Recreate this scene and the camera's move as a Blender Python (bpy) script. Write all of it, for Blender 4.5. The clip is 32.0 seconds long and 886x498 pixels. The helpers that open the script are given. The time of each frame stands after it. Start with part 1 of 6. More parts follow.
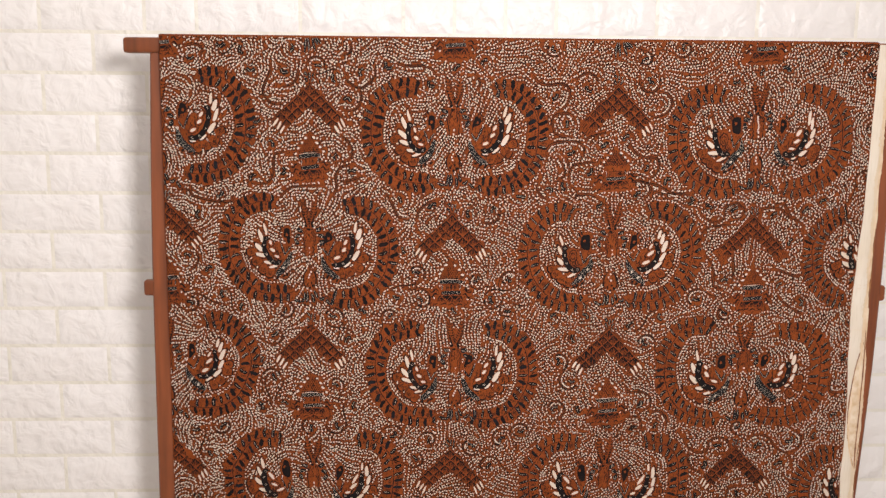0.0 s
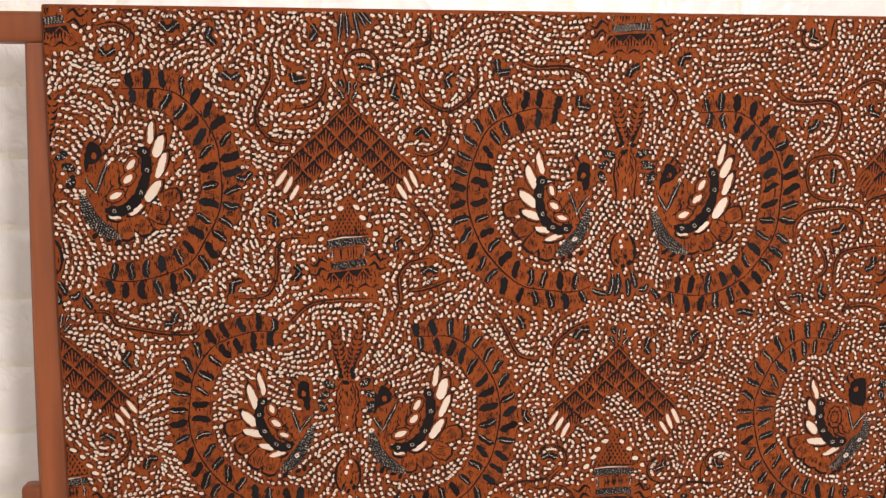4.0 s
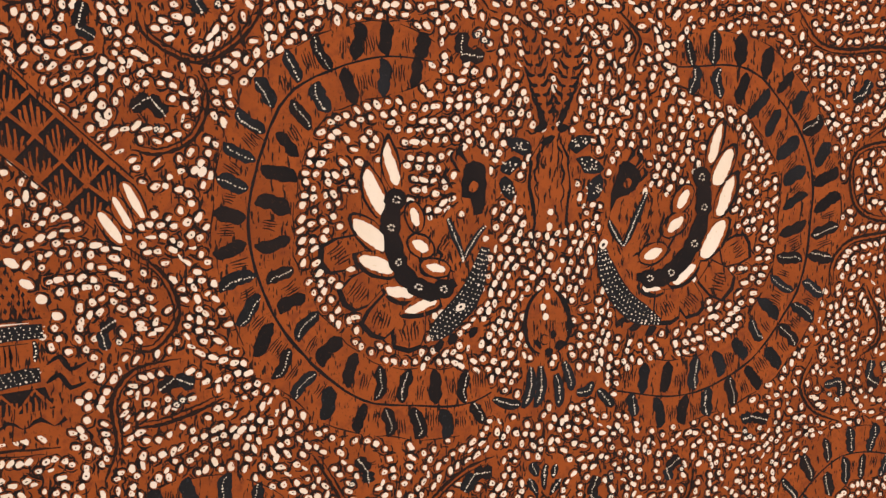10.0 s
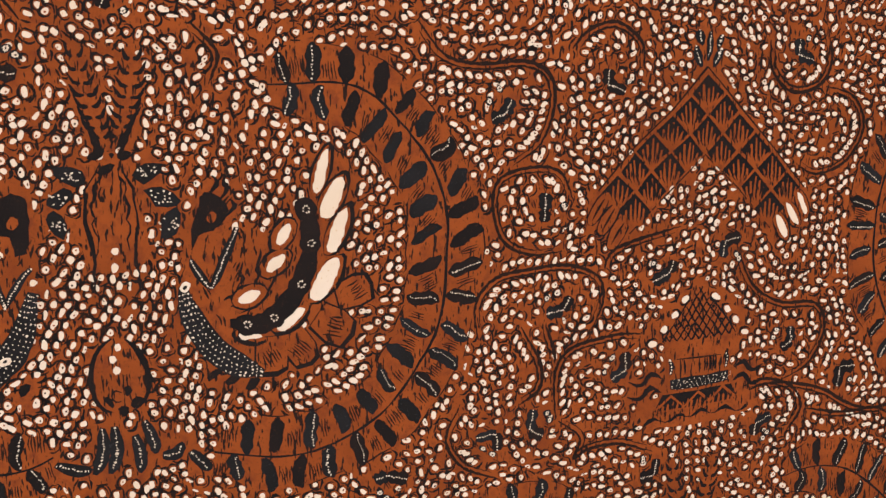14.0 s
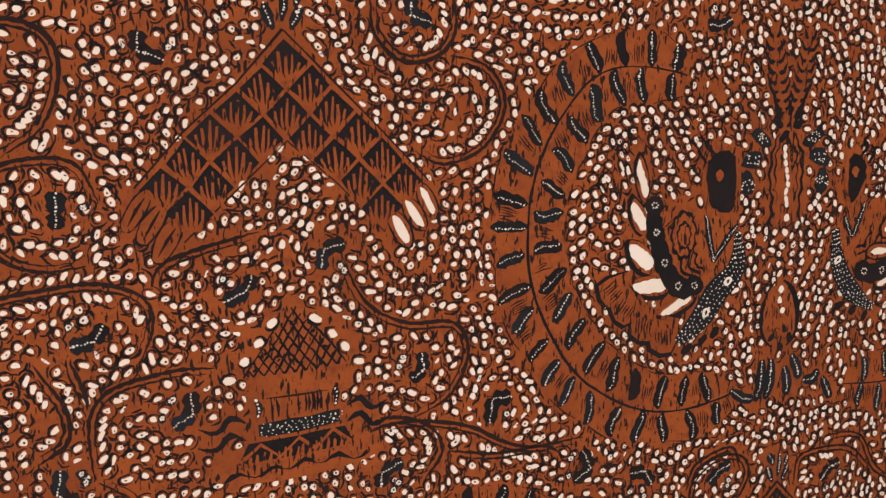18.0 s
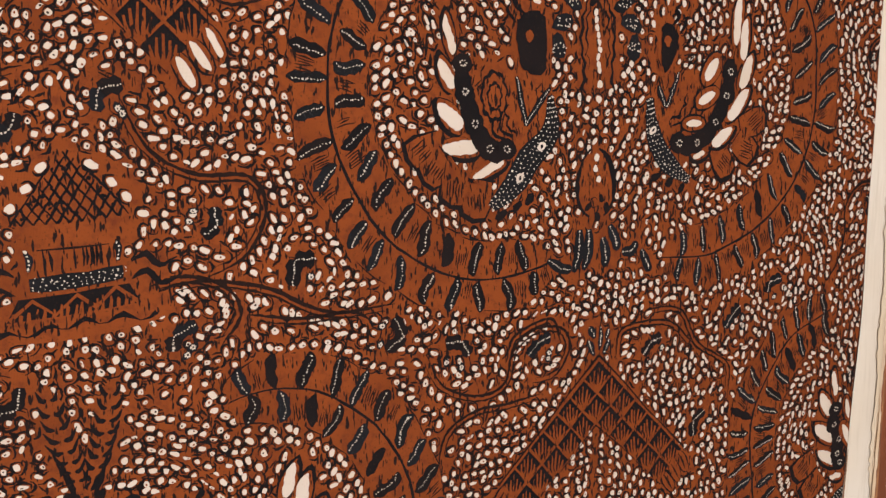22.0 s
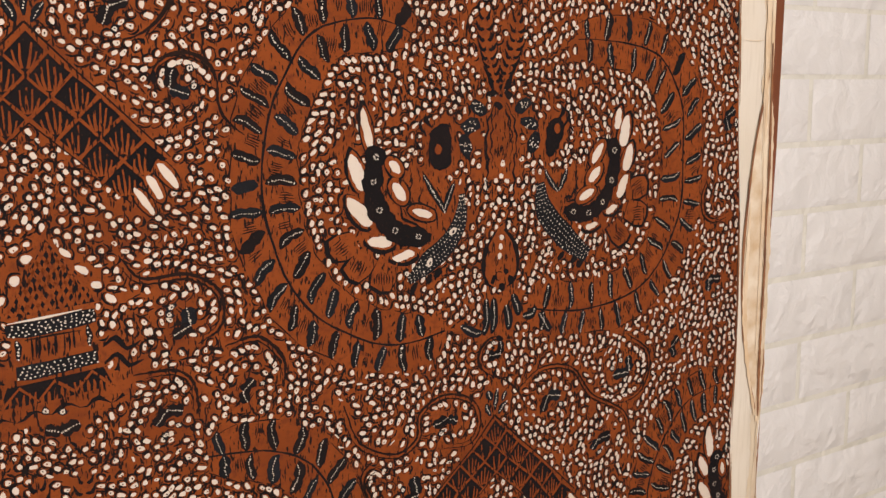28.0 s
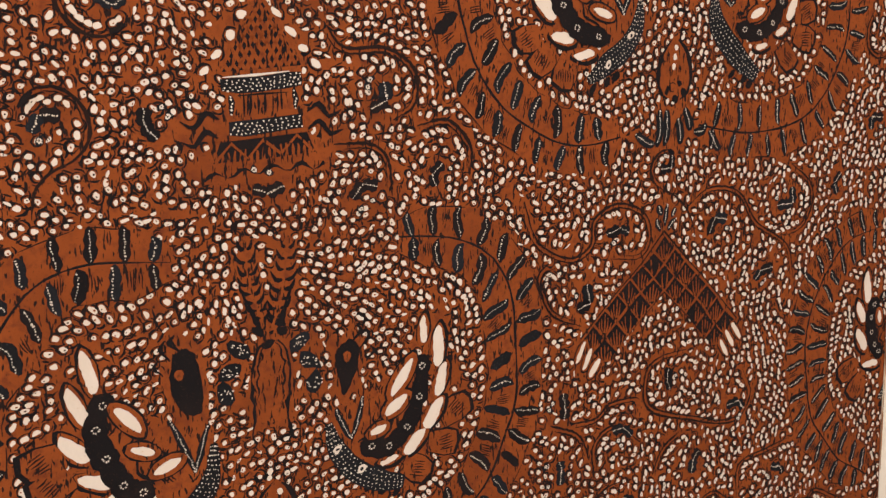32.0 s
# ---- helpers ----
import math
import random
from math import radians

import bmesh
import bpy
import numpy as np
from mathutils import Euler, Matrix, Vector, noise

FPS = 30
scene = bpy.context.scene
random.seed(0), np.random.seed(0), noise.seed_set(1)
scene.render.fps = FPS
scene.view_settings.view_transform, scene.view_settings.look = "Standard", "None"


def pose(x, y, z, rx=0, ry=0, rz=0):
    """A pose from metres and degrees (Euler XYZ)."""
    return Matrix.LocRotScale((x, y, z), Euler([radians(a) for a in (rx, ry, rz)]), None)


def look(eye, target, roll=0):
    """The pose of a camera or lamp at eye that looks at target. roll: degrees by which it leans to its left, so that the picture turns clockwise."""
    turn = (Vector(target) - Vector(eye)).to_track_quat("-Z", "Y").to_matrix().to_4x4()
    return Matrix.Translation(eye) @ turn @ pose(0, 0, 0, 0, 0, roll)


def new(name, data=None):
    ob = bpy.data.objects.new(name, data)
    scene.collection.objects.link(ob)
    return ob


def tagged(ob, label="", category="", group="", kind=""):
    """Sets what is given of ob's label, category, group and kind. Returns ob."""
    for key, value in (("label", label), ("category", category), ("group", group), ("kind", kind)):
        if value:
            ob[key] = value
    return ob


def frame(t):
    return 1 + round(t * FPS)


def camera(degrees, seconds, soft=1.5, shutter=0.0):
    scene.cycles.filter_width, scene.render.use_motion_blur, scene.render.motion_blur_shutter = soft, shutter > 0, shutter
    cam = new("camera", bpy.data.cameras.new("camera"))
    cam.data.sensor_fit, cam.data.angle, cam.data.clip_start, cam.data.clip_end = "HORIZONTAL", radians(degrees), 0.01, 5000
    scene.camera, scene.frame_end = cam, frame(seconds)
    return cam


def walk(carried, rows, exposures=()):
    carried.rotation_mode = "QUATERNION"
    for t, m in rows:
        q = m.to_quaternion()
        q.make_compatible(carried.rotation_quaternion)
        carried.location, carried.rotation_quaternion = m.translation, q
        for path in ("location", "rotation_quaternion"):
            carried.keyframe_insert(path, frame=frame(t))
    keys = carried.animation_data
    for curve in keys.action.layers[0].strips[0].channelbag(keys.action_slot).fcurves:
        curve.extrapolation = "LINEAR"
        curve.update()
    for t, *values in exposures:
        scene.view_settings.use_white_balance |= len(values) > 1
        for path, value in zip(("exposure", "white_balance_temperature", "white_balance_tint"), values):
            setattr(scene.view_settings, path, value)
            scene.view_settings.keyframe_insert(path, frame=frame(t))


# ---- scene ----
cam = camera(51.2, 32.0, soft=1.42)
METRES, EYE, TILT, LEAN, TURN = 2.37, 1.45, 0.0, 0.75, -0.43
ROWS = [
    (0.0, 0.0, 0.0, 0.0, 0.25, -9.12, -1.57),
    (0.5, -0.0125, 0.0517, -0.0025, -0.39, -8.55, -1.52),
    (1.0, -0.0201, 0.0984, 0.0025, -0.91, -8.83, -1.41),
    (1.5, -0.0246, 0.1296, 0.0014, -1.29, -8.84, -1.44),
    (2.0, -0.0404, 0.1729, 0.0039, -1.74, -8.4, -1.64),
    (2.5, -0.0637, 0.2116, 0.007, -2.31, -8.6, -1.46),
    (3.0, -0.0791, 0.2552, 0.004, -3.39, -8.47, -1.33),
    (3.5, -0.0889, 0.2952, 0.0071, -3.88, -8.41, -1.31),
    (5.5, -0.0899, 0.3994, 0.0038, -6.06, -8.16, -1.12),
    (6.0, -0.0885, 0.4215, 0.0043, -6.99, -7.93, -1.09),
    (6.5, -0.0857, 0.4397, 0.0041, -8.25, -7.93, -0.97),
    (7.0, -0.0882, 0.4542, 0.0011, -9.49, -7.98, -1.04),
    (7.5, -0.09, 0.4636, 0.0013, -10.63, -7.92, -1.04),
    (8.0, -0.0887, 0.4693, 0.0013, -11.65, -7.96, -0.99),
    (8.5, -0.0828, 0.477, -0.0003, -12.45, -8.24, -0.86),
    (9.0, -0.0745, 0.4834, -0.0016, -13.2, -8.32, -0.89),
    (9.5, -0.0676, 0.4885, -0.002, -13.7, -8.35, -0.88),
    (10.0, -0.0614, 0.4946, -0.0022, -14.25, -8.1, -0.81),
    (10.5, -0.0543, 0.5001, -0.0008, -14.56, -8.25, -0.82),
    (11.0, -0.0437, 0.5034, 0.0, -14.88, -8.26, -0.81),
    (11.5, -0.0339, 0.5013, 0.0004, -14.97, -8.28, -0.78),
    (12.0, -0.0244, 0.4976, -0.0008, -15.04, -8.34, -0.85),
    (12.5, -0.0166, 0.4971, -0.001, -15.04, -8.23, -0.85),
    (13.0, -0.0042, 0.499, 0.0011, -15.34, -8.23, -0.74),
    (13.5, 0.0059, 0.4998, 0.0028, -15.4, -8.09, -0.76),
    (14.0, 0.0173, 0.499, 0.0038, -15.66, -8.27, -0.8),
    (14.5, 0.0268, 0.5001, 0.0033, -15.92, -8.36, -0.74),
    (15.0, 0.0386, 0.5019, 0.0025, -16.31, -8.51, -0.76),
    (15.5, 0.0485, 0.5038, 0.0001, -16.79, -8.59, -0.73),
    (17.5, 0.0845, 0.5124, 0.0003, -18.51, -8.7, -0.68),
    (18.0, 0.0959, 0.5173, 0.0015, -19.33, -8.52, -0.53),
    (18.5, 0.1027, 0.5218, 0.0019, -19.99, -8.47, -0.66),
    (19.0, 0.1088, 0.5233, 0.0018, -20.73, -8.6, -0.67),
    (19.5, 0.1159, 0.5231, 0.0022, -21.5, -8.57, -0.62),
    (20.0, 0.1222, 0.5218, -0.0014, -22.6, -8.66, -0.6),
    (20.5, 0.1219, 0.5174, -0.0043, -23.26, -8.35, -0.62),
    (21.0, 0.1202, 0.5135, -0.0096, -24.25, -8.47, -0.53),
    (21.5, 0.1188, 0.5119, -0.0143, -24.94, -8.53, -0.5),
    (22.0, 0.1137, 0.5131, -0.0251, -25.56, -8.52, -0.36),
    (22.5, 0.1141, 0.5096, -0.0341, -26.29, -8.77, -0.35),
    (23.0, 0.1146, 0.5075, -0.0465, -26.72, -8.31, -0.41),
    (23.5, 0.1127, 0.5047, -0.059, -26.89, -8.43, -0.37),
    (24.0, 0.1154, 0.5016, -0.0718, -27.57, -8.48, -0.31),
    (24.5, 0.119, 0.4986, -0.0833, -27.87, -8.07, -0.34),
    (25.0, 0.1153, 0.496, -0.0987, -27.98, -8.62, -0.33),
    (25.5, 0.1123, 0.4956, -0.1127, -28.21, -8.27, -0.24),
    (27.5, 0.1099, 0.4873, -0.1662, -28.73, -8.31, -0.23),
    (28.0, 0.1094, 0.4848, -0.1798, -28.74, -8.39, -0.11),
    (28.5, 0.1086, 0.484, -0.195, -28.78, -7.97, -0.09),
    (29.0, 0.1076, 0.4827, -0.207, -28.91, -8.18, -0.07),
    (29.5, 0.104, 0.4844, -0.2188, -28.67, -8.26, -0.03),
    (30.0, 0.1, 0.4865, -0.234, -28.52, -8.3, -0.04),
    (30.5, 0.0969, 0.4912, -0.2445, -28.26, -8.19, -0.01),
    (31.0, 0.0912, 0.4934, -0.2411, -28.3, -8.46, -0.12),
    (31.5, 0.0876, 0.492, -0.2344, -27.24, -8.53, -0.19),
    (32.0, 0.08, 0.4913, -0.226, -25.52, -8.18, -0.25),
]
EXPOSURES = ((0.0, -0.25, 6320, 10), (3.0, -0.20, 6400, 11), (6.0, -0.09, 6720, 10), (10.0, -0.14, 6680, 10), (15.0, -0.26, 6450, 10), (18.0, -0.30, 6200, 10),
             (21.5, -0.35, 6220, 10), (24.5, -0.32, 6280, 10), (28.0, -0.23, 6450, 10), (30.5, -0.14, 6550, 10), (32.0, -0.12, 6500, 10))
KEY_AT, KEY_W, FILL_W = (0.32, 0.0, 1.695), 38.5, 48.0
walk(cam, [(t, pose(0, 0, EYE, TILT, LEAN, TURN) @ pose(METRES * x, METRES * y, METRES * z, 90 + pitch, roll, yaw)) for t, x, y, z, yaw, pitch, roll in ROWS],
     exposures=EXPOSURES)

# ---- light ----
world = bpy.data.worlds.new("room_world")
world.use_nodes = True
scene.world = world
world.node_tree.nodes["Background"].inputs[0].default_value = (1.0, 0.93, 0.86, 1)
world.node_tree.nodes["Background"].inputs[1].default_value = 0.02


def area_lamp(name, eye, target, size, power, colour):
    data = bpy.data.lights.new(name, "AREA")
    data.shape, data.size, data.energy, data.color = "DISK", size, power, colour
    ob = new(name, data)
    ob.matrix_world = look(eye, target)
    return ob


area_lamp("key_lamp", KEY_AT, (0.0, 1.6, 0.80), 0.30, KEY_W, (1.0, 0.935, 0.89))
# added fill, no known fixture: stands in for the room's ambient light
area_lamp("fill_lamp", (-0.6, -1.0, 2.72), (-0.2, 1.5, 1.0), 0.9, FILL_W, (1.0, 0.94, 0.90))


# ---- materials ----
def material(name):
    m = bpy.data.materials.new(name)
    m.use_nodes = True
    t = m.node_tree
    return m, t, t.nodes["Principled BSDF"]


def node(t, kind, **values):
    n = t.nodes.new(kind)
    for k, v in values.items():
        n.inputs[k].default_value = v
    return n


def noise_mix(t, a, b, scale, lo, hi, coord, detail=4.0):
    """Colour that goes from a to b by a noise of that scale."""
    n = node(t, "ShaderNodeTexNoise", Scale=scale, Detail=detail)
    t.links.new(coord, n.inputs["Vector"])
    r = t.nodes.new("ShaderNodeMapRange")
    r.inputs["From Min"].default_value, r.inputs["From Max"].default_value = lo, hi
    t.links.new(n.outputs["Fac"], r.inputs["Value"])
    m = t.nodes.new("ShaderNodeMix")
    m.data_type = "RGBA"
    t.links.new(r.outputs["Result"], m.inputs["Factor"])
    for s, c in (("A", a), ("B", b)):
        sock = [i for i in m.inputs if i.name == s and i.type == "RGBA"][0]
        if hasattr(c, "links"):
            t.links.new(c, sock)
        else:
            sock.default_value = (*c, 1)
    return [o for o in m.outputs if o.type == "RGBA"][0]


def bump(t, p, height, strength, distance):
    b = node(t, "ShaderNodeBump", Strength=strength, Distance=distance)
    t.links.new(height, b.inputs["Height"])
    t.links.new(b.outputs["Normal"], p.inputs["Normal"])


def dye(name, base, blotch, speck, rough=0.8, fleck=0.62, ticks=False):
    """Dyed cotton: blotches of the wax-resist dye, fine flecks and a plain weave."""
    m, t, p = material(name)
    co = t.nodes.new("ShaderNodeTexCoord").outputs["Object"]
    c = noise_mix(t, base, blotch, 38.0, 0.40, 0.68, co)
    if ticks:
        c = noise_mix(t, c, (0.126, 0.0280, 0.0104), 240.0, 0.50, 0.74, co, 3.0)
    c = noise_mix(t, c, speck, 900.0, fleck, fleck + 0.14, co, 2.0)
    if ticks:                                     # short dark strokes of the wax pen, in two leanings
        for turn, lo in ((0.35, 0.640), (-0.5, 0.655)):
            mp = t.nodes.new("ShaderNodeMapping")
            mp.inputs["Rotation"].default_value = (0, turn, 0)
            mp.inputs["Scale"].default_value = (620, 300, 170)
            t.links.new(co, mp.inputs["Vector"])
            c = noise_mix(t, c, (0.016, 0.0085, 0.007), 1.0, lo, lo + 0.035, mp.outputs[0], 1.0)
    t.links.new(c, p.inputs["Base Color"])
    p.inputs["Roughness"].default_value = rough
    p.inputs["Specular IOR Level"].default_value = 0.06
    w1 = node(t, "ShaderNodeTexWave", Scale=620.0, Distortion=0.6)
    w1.bands_direction = "X"
    w2 = node(t, "ShaderNodeTexWave", Scale=620.0, Distortion=0.6)
    w2.bands_direction = "Z"
    a = t.nodes.new("ShaderNodeMath")
    for i, w in enumerate((w1, w2)):
        t.links.new(co, w.inputs["Vector"])
        t.links.new(w.outputs["Fac"], a.inputs[i])
    bump(t, p, a.outputs[0], 0.25, 0.0002)
    return m


BROWN = dye("brown_dye", (0.203, 0.0474, 0.0114), (0.155, 0.0352, 0.0092), (0.090, 0.024, 0.009), ticks=True)
BLACK = dye("black_dye", (0.0082, 0.0066, 0.0070), (0.013, 0.009, 0.0088), (0.03, 0.014, 0.010))
CREAM = dye("undyed_cream", (0.562, 0.477, 0.405), (0.528, 0.432, 0.347), (0.45, 0.31, 0.21), fleck=0.66)
NAVY = dye("indigo_black_dye", (0.0088, 0.0082, 0.0088), (0.013, 0.0125, 0.0145), (0.028, 0.027, 0.030))
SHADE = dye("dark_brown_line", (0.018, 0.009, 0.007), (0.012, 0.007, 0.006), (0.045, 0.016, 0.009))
DYES = [BROWN, BLACK, CREAM, NAVY, SHADE]
BRN, BLK, CRM, NVY, DRK = range(5)


def wood(name, light, dark, rough):
    m, t, p = material(name)
    co = t.nodes.new("ShaderNodeTexCoord").outputs["Object"]
    mp = t.nodes.new("ShaderNodeMapping")
    mp.inputs["Scale"].default_value = (1, 1, 0.08)
    t.links.new(co, mp.inputs["Vector"])
    c = noise_mix(t, light, dark, 60.0, 0.35, 0.70, mp.outputs[0], 6.0)
    c = noise_mix(t, c, dark, 9.0, 0.55, 0.85, co)
    t.links.new(c, p.inputs["Base Color"])
    p.inputs["Roughness"].default_value = rough
    n = node(t, "ShaderNodeTexNoise", Scale=220.0, Detail=3.0)
    t.links.new(mp.outputs[0], n.inputs["Vector"])
    bump(t, p, n.outputs["Fac"], 0.3, 0.0006)
    return m


POST_WOOD = wood("varnished_teak", (0.235, 0.064, 0.020), (0.122, 0.033, 0.011), 0.48)


def foam(name, base, stain):
    """Soft white embossed foam, with stone-like dents."""
    m, t, p = material(name)
    co = t.nodes.new("ShaderNodeTexCoord").outputs["Object"]
    info = t.nodes.new("ShaderNodeObjectInfo").outputs["Random"]
    shift = t.nodes.new("ShaderNodeVectorMath")
    shift.operation = "ADD"
    k = t.nodes.new("ShaderNodeMath")
    k.operation, k.inputs[1].default_value = "MULTIPLY", 37.0
    t.links.new(info, k.inputs[0])
    t.links.new(co, shift.inputs[0])
    t.links.new(k.outputs[0], shift.inputs[1])
    v = shift.outputs[0]
    c = noise_mix(t, base, stain, 6.0, 0.45, 0.85, v)
    t.links.new(c, p.inputs["Base Color"])
    p.inputs["Roughness"].default_value = 0.42
    n1 = node(t, "ShaderNodeTexNoise", Scale=24.0, Detail=3.0, Roughness=0.5, Distortion=0.5)
    n2 = node(t, "ShaderNodeTexNoise", Scale=420.0, Detail=2.0)
    for n in (n1, n2):
        t.links.new(v, n.inputs["Vector"])
    facet = node(t, "ShaderNodeTexVoronoi", Scale=34.0)
    facet.feature = "SMOOTH_F1"
    facet.inputs["Smoothness"].default_value = 0.35
    warp = node(t, "ShaderNodeVectorMath")
    warp.operation = "MULTIPLY_ADD"
    warp.inputs[1].default_value = (0.03, 0.03, 0.03)
    t.links.new(n1.outputs["Color"], warp.inputs[0])
    t.links.new(v, warp.inputs[2])
    t.links.new(warp.outputs[0], facet.inputs["Vector"])
    stone = t.nodes.new("ShaderNodeMath")
    stone.operation = "MULTIPLY_ADD"
    stone.inputs[1].default_value = 0.45
    t.links.new(facet.outputs["Distance"], stone.inputs[0])
    t.links.new(n1.outputs["Fac"], stone.inputs[2])
    s = t.nodes.new("ShaderNodeMath")
    s.operation = "MULTIPLY_ADD"
    s.inputs[1].default_value = 0.04
    t.links.new(n2.outputs["Fac"], s.inputs[0])
    t.links.new(stone.outputs[0], s.inputs[2])
    bump(t, p, s.outputs[0], 0.55, 0.013)
    return m


FOAM = foam("white_foam", (0.832, 0.802, 0.790), (0.810, 0.774, 0.755))
GROOVE = foam("foam_groove", (0.80, 0.765, 0.69), (0.775, 0.738, 0.65))


def plain(name, a, b, scale, rough, streaks=None):
    m, t, p = material(name)
    co = t.nodes.new("ShaderNodeTexCoord").outputs["Object"]
    c = noise_mix(t, a, b, scale, 0.3, 0.75, co)
    if streaks:                                   # threads and dirt drawn out along the edge
        mp = t.nodes.new("ShaderNodeMapping")
        mp.inputs["Scale"].default_value = streaks
        t.links.new(co, mp.inputs["Vector"])
        c = noise_mix(t, c, tuple(0.88 * k for k in b), 1.0, 0.50, 0.90, mp.outputs[0], 3.0)
    t.links.new(c, p.inputs["Base Color"])
    p.inputs["Roughness"].default_value = rough
    n = node(t, "ShaderNodeTexNoise", Scale=180.0)
    t.links.new(co, n.inputs["Vector"])
    bump(t, p, n.outputs["Fac"], 0.15, 0.001)
    return m


PAINT = plain("white_wall_paint", (0.80, 0.76, 0.70), (0.76, 0.72, 0.66), 3.0, 0.7)
FLOOR = plain("beige_floor_tile", (0.55, 0.48, 0.40), (0.47, 0.41, 0.34), 2.0, 0.3)
CLOTH_EDGE = plain("stained_selvedge", (0.62, 0.555, 0.475), (0.57, 0.485, 0.385), 14.0, 0.85, (480, 300, 34))
FOLD_CLOTH = plain("stained_fold", (0.66, 0.56, 0.44), (0.46, 0.30, 0.16), 75.0, 0.85)
STAIN = plain("brown_dye_stain", (0.30, 0.13, 0.05), (0.10, 0.035, 0.02), 60.0, 0.85)
TAN_STAIN = plain("tan_dye_stain", (0.60, 0.50, 0.38), (0.56, 0.44, 0.30), 40.0, 0.85)
PALE_STAIN = plain("pale_dye_stain", (0.55, 0.38, 0.23), (0.70, 0.59, 0.45), 45.0, 0.85)


# ---- mesh helpers ----
def link_mesh(name, verts, faces, mats, indices=None, parent=None, label="", smooth=False):
    me = bpy.data.meshes.new(name)
    me.from_pydata(verts, [], faces)
    for m in mats:
        me.materials.append(m)
    if indices is not None:
        me.polygons.foreach_set("material_index", np.asarray(indices, dtype=np.int32))
    me.polygons.foreach_set("use_smooth", np.full(len(faces), smooth))
    me.update()
    ob = new(name, me)
    ob.parent = parent
    if label:
        ob["label"] = label
    return ob


def part(name, bm, mat, parent, label=""):
    me = bpy.data.meshes.new(name)
    bm.to_mesh(me)
    bm.free()
    me.materials.append(mat)
    ob = new(name, me)
    ob.parent = parent
    if label:
        ob["label"] = label
    return ob


def bar(x0, x1, y0, y1, z0, z1, edge=0.004, segs=3):
    """A bar with rounded edges."""
    bm = bmesh.new()
    bmesh.ops.create_cube(bm, size=1.0)
    for v in bm.verts:
        v.co = Vector(((x0 + x1) / 2 + v.co.x * (x1 - x0), (y0 + y1) / 2 + v.co.y * (y1 - y0), (z0 + z1) / 2 + v.co.z * (z1 - z0)))
    bmesh.ops.bevel(bm, geom=list(bm.edges), offset=edge, segments=segs, profile=0.5, affect="EDGES")
    for f in bm.faces:
        f.smooth = len(f.verts) == 4 and f.calc_area() < 4 * edge * max(x1 - x0, z1 - z0)
    return bm


def empty(name, place=(0, 0, 0)):
    ob = new(name)
    ob.location = place
    ob.empty_display_size = 0.05
    return ob


# ---- room ----
WALL_Y = 1.842
X0, X1, Y1 = -2.2, 2.6, -2.6


def slab(name, x0, x1, y0, y1, z0, z1, mat, label, category):
    bm = bmesh.new()
    bmesh.ops.create_cube(bm, size=1.0)
    for v in bm.verts:
        v.co = Vector(((x0 + x1) / 2 + v.co.x * (x1 - x0), (y0 + y1) / 2 + v.co.y * (y1 - y0), (z0 + z1) / 2 + v.co.z * (z1 - z0)))
    return tagged(part(name, bm, mat, None), label, category, kind="structure")


slab("floor", X0, X1, Y1, 2.2, -0.1, 0.0, FLOOR, "beige tiled floor under the display frame", "floor")
slab("ceiling", X0, X1, Y1, 2.2, 2.8, 2.9, PAINT, "plain white painted ceiling of the room", "ceiling")
slab("wall_west", X0 - 0.12, X0, Y1, 2.2, -0.1, 2.9, PAINT, "plain white painted side wall", "wall")
slab("wall_east", X1, X1 + 0.12, Y1, 2.2, -0.1, 2.9, PAINT, "plain white painted side wall", "wall")
slab("wall_south", X0 - 0.12, X1 + 0.12, Y1 - 0.12, Y1, -0.1, 2.9, PAINT, "plain white painted wall behind the camera", "wall")
brick_wall = slab("wall_north", -2.6, 3.0, 0.0, 0.12, -1.75, 1.40, GROOVE,
                  "white embossed foam brick panels on the wall behind the batik", "wall")
TOP_LINE = 1.575
brick_wall.matrix_world = Matrix.Translation((0.0, WALL_Y, TOP_LINE)) @ pose(0, 0, 0, 0, -0.36, 1.95)


# ---- the batik cloth ----
CLOTH_Y = 1.588
U0, U1, V0, V1 = -0.4725, 0.738, 0.6245, 1.553
LAYER = 0.00011


def relief(u, v):
    """How far the hanging cloth swells towards the room."""
    return (0.0011 * np.sin(7.1 * u + 1.3 + 0.9 * np.sin(3.0 * v)) + 0.0009 * np.sin(11.0 * u - 4.0 * v + 0.4)
            + 0.0008 * np.sin(6.0 * v + 2.2 * u))


def edge_right(v):
    levels = (0.62, 0.684, 0.76, 0.84, 0.89, 0.95, 1.0, 1.07, 1.14, 1.17, 1.24, 1.27, 1.40, 1.553)
    places = (0.7376, 0.7368, 0.7350, 0.7347, 0.7356, 0.7334, 0.7312, 0.7275, 0.7281, 0.7301, 0.7341, 0.7357, 0.7380, 0.7390)
    return np.interp(v, levels, places) + 0.0004 * np.sin(61.0 * v)


def edge_bottom(u):
    return V0 + 0.006 * (0.74 - u) / 0.5 * (u > 0.24) + 0.012 * (u <= 0.24) + 0.0008 * np.sin(40 * u)


def edge_top(u):
    return V1 - 0.0022 + 0.0040 * (u - U0) / (U1 - U0)


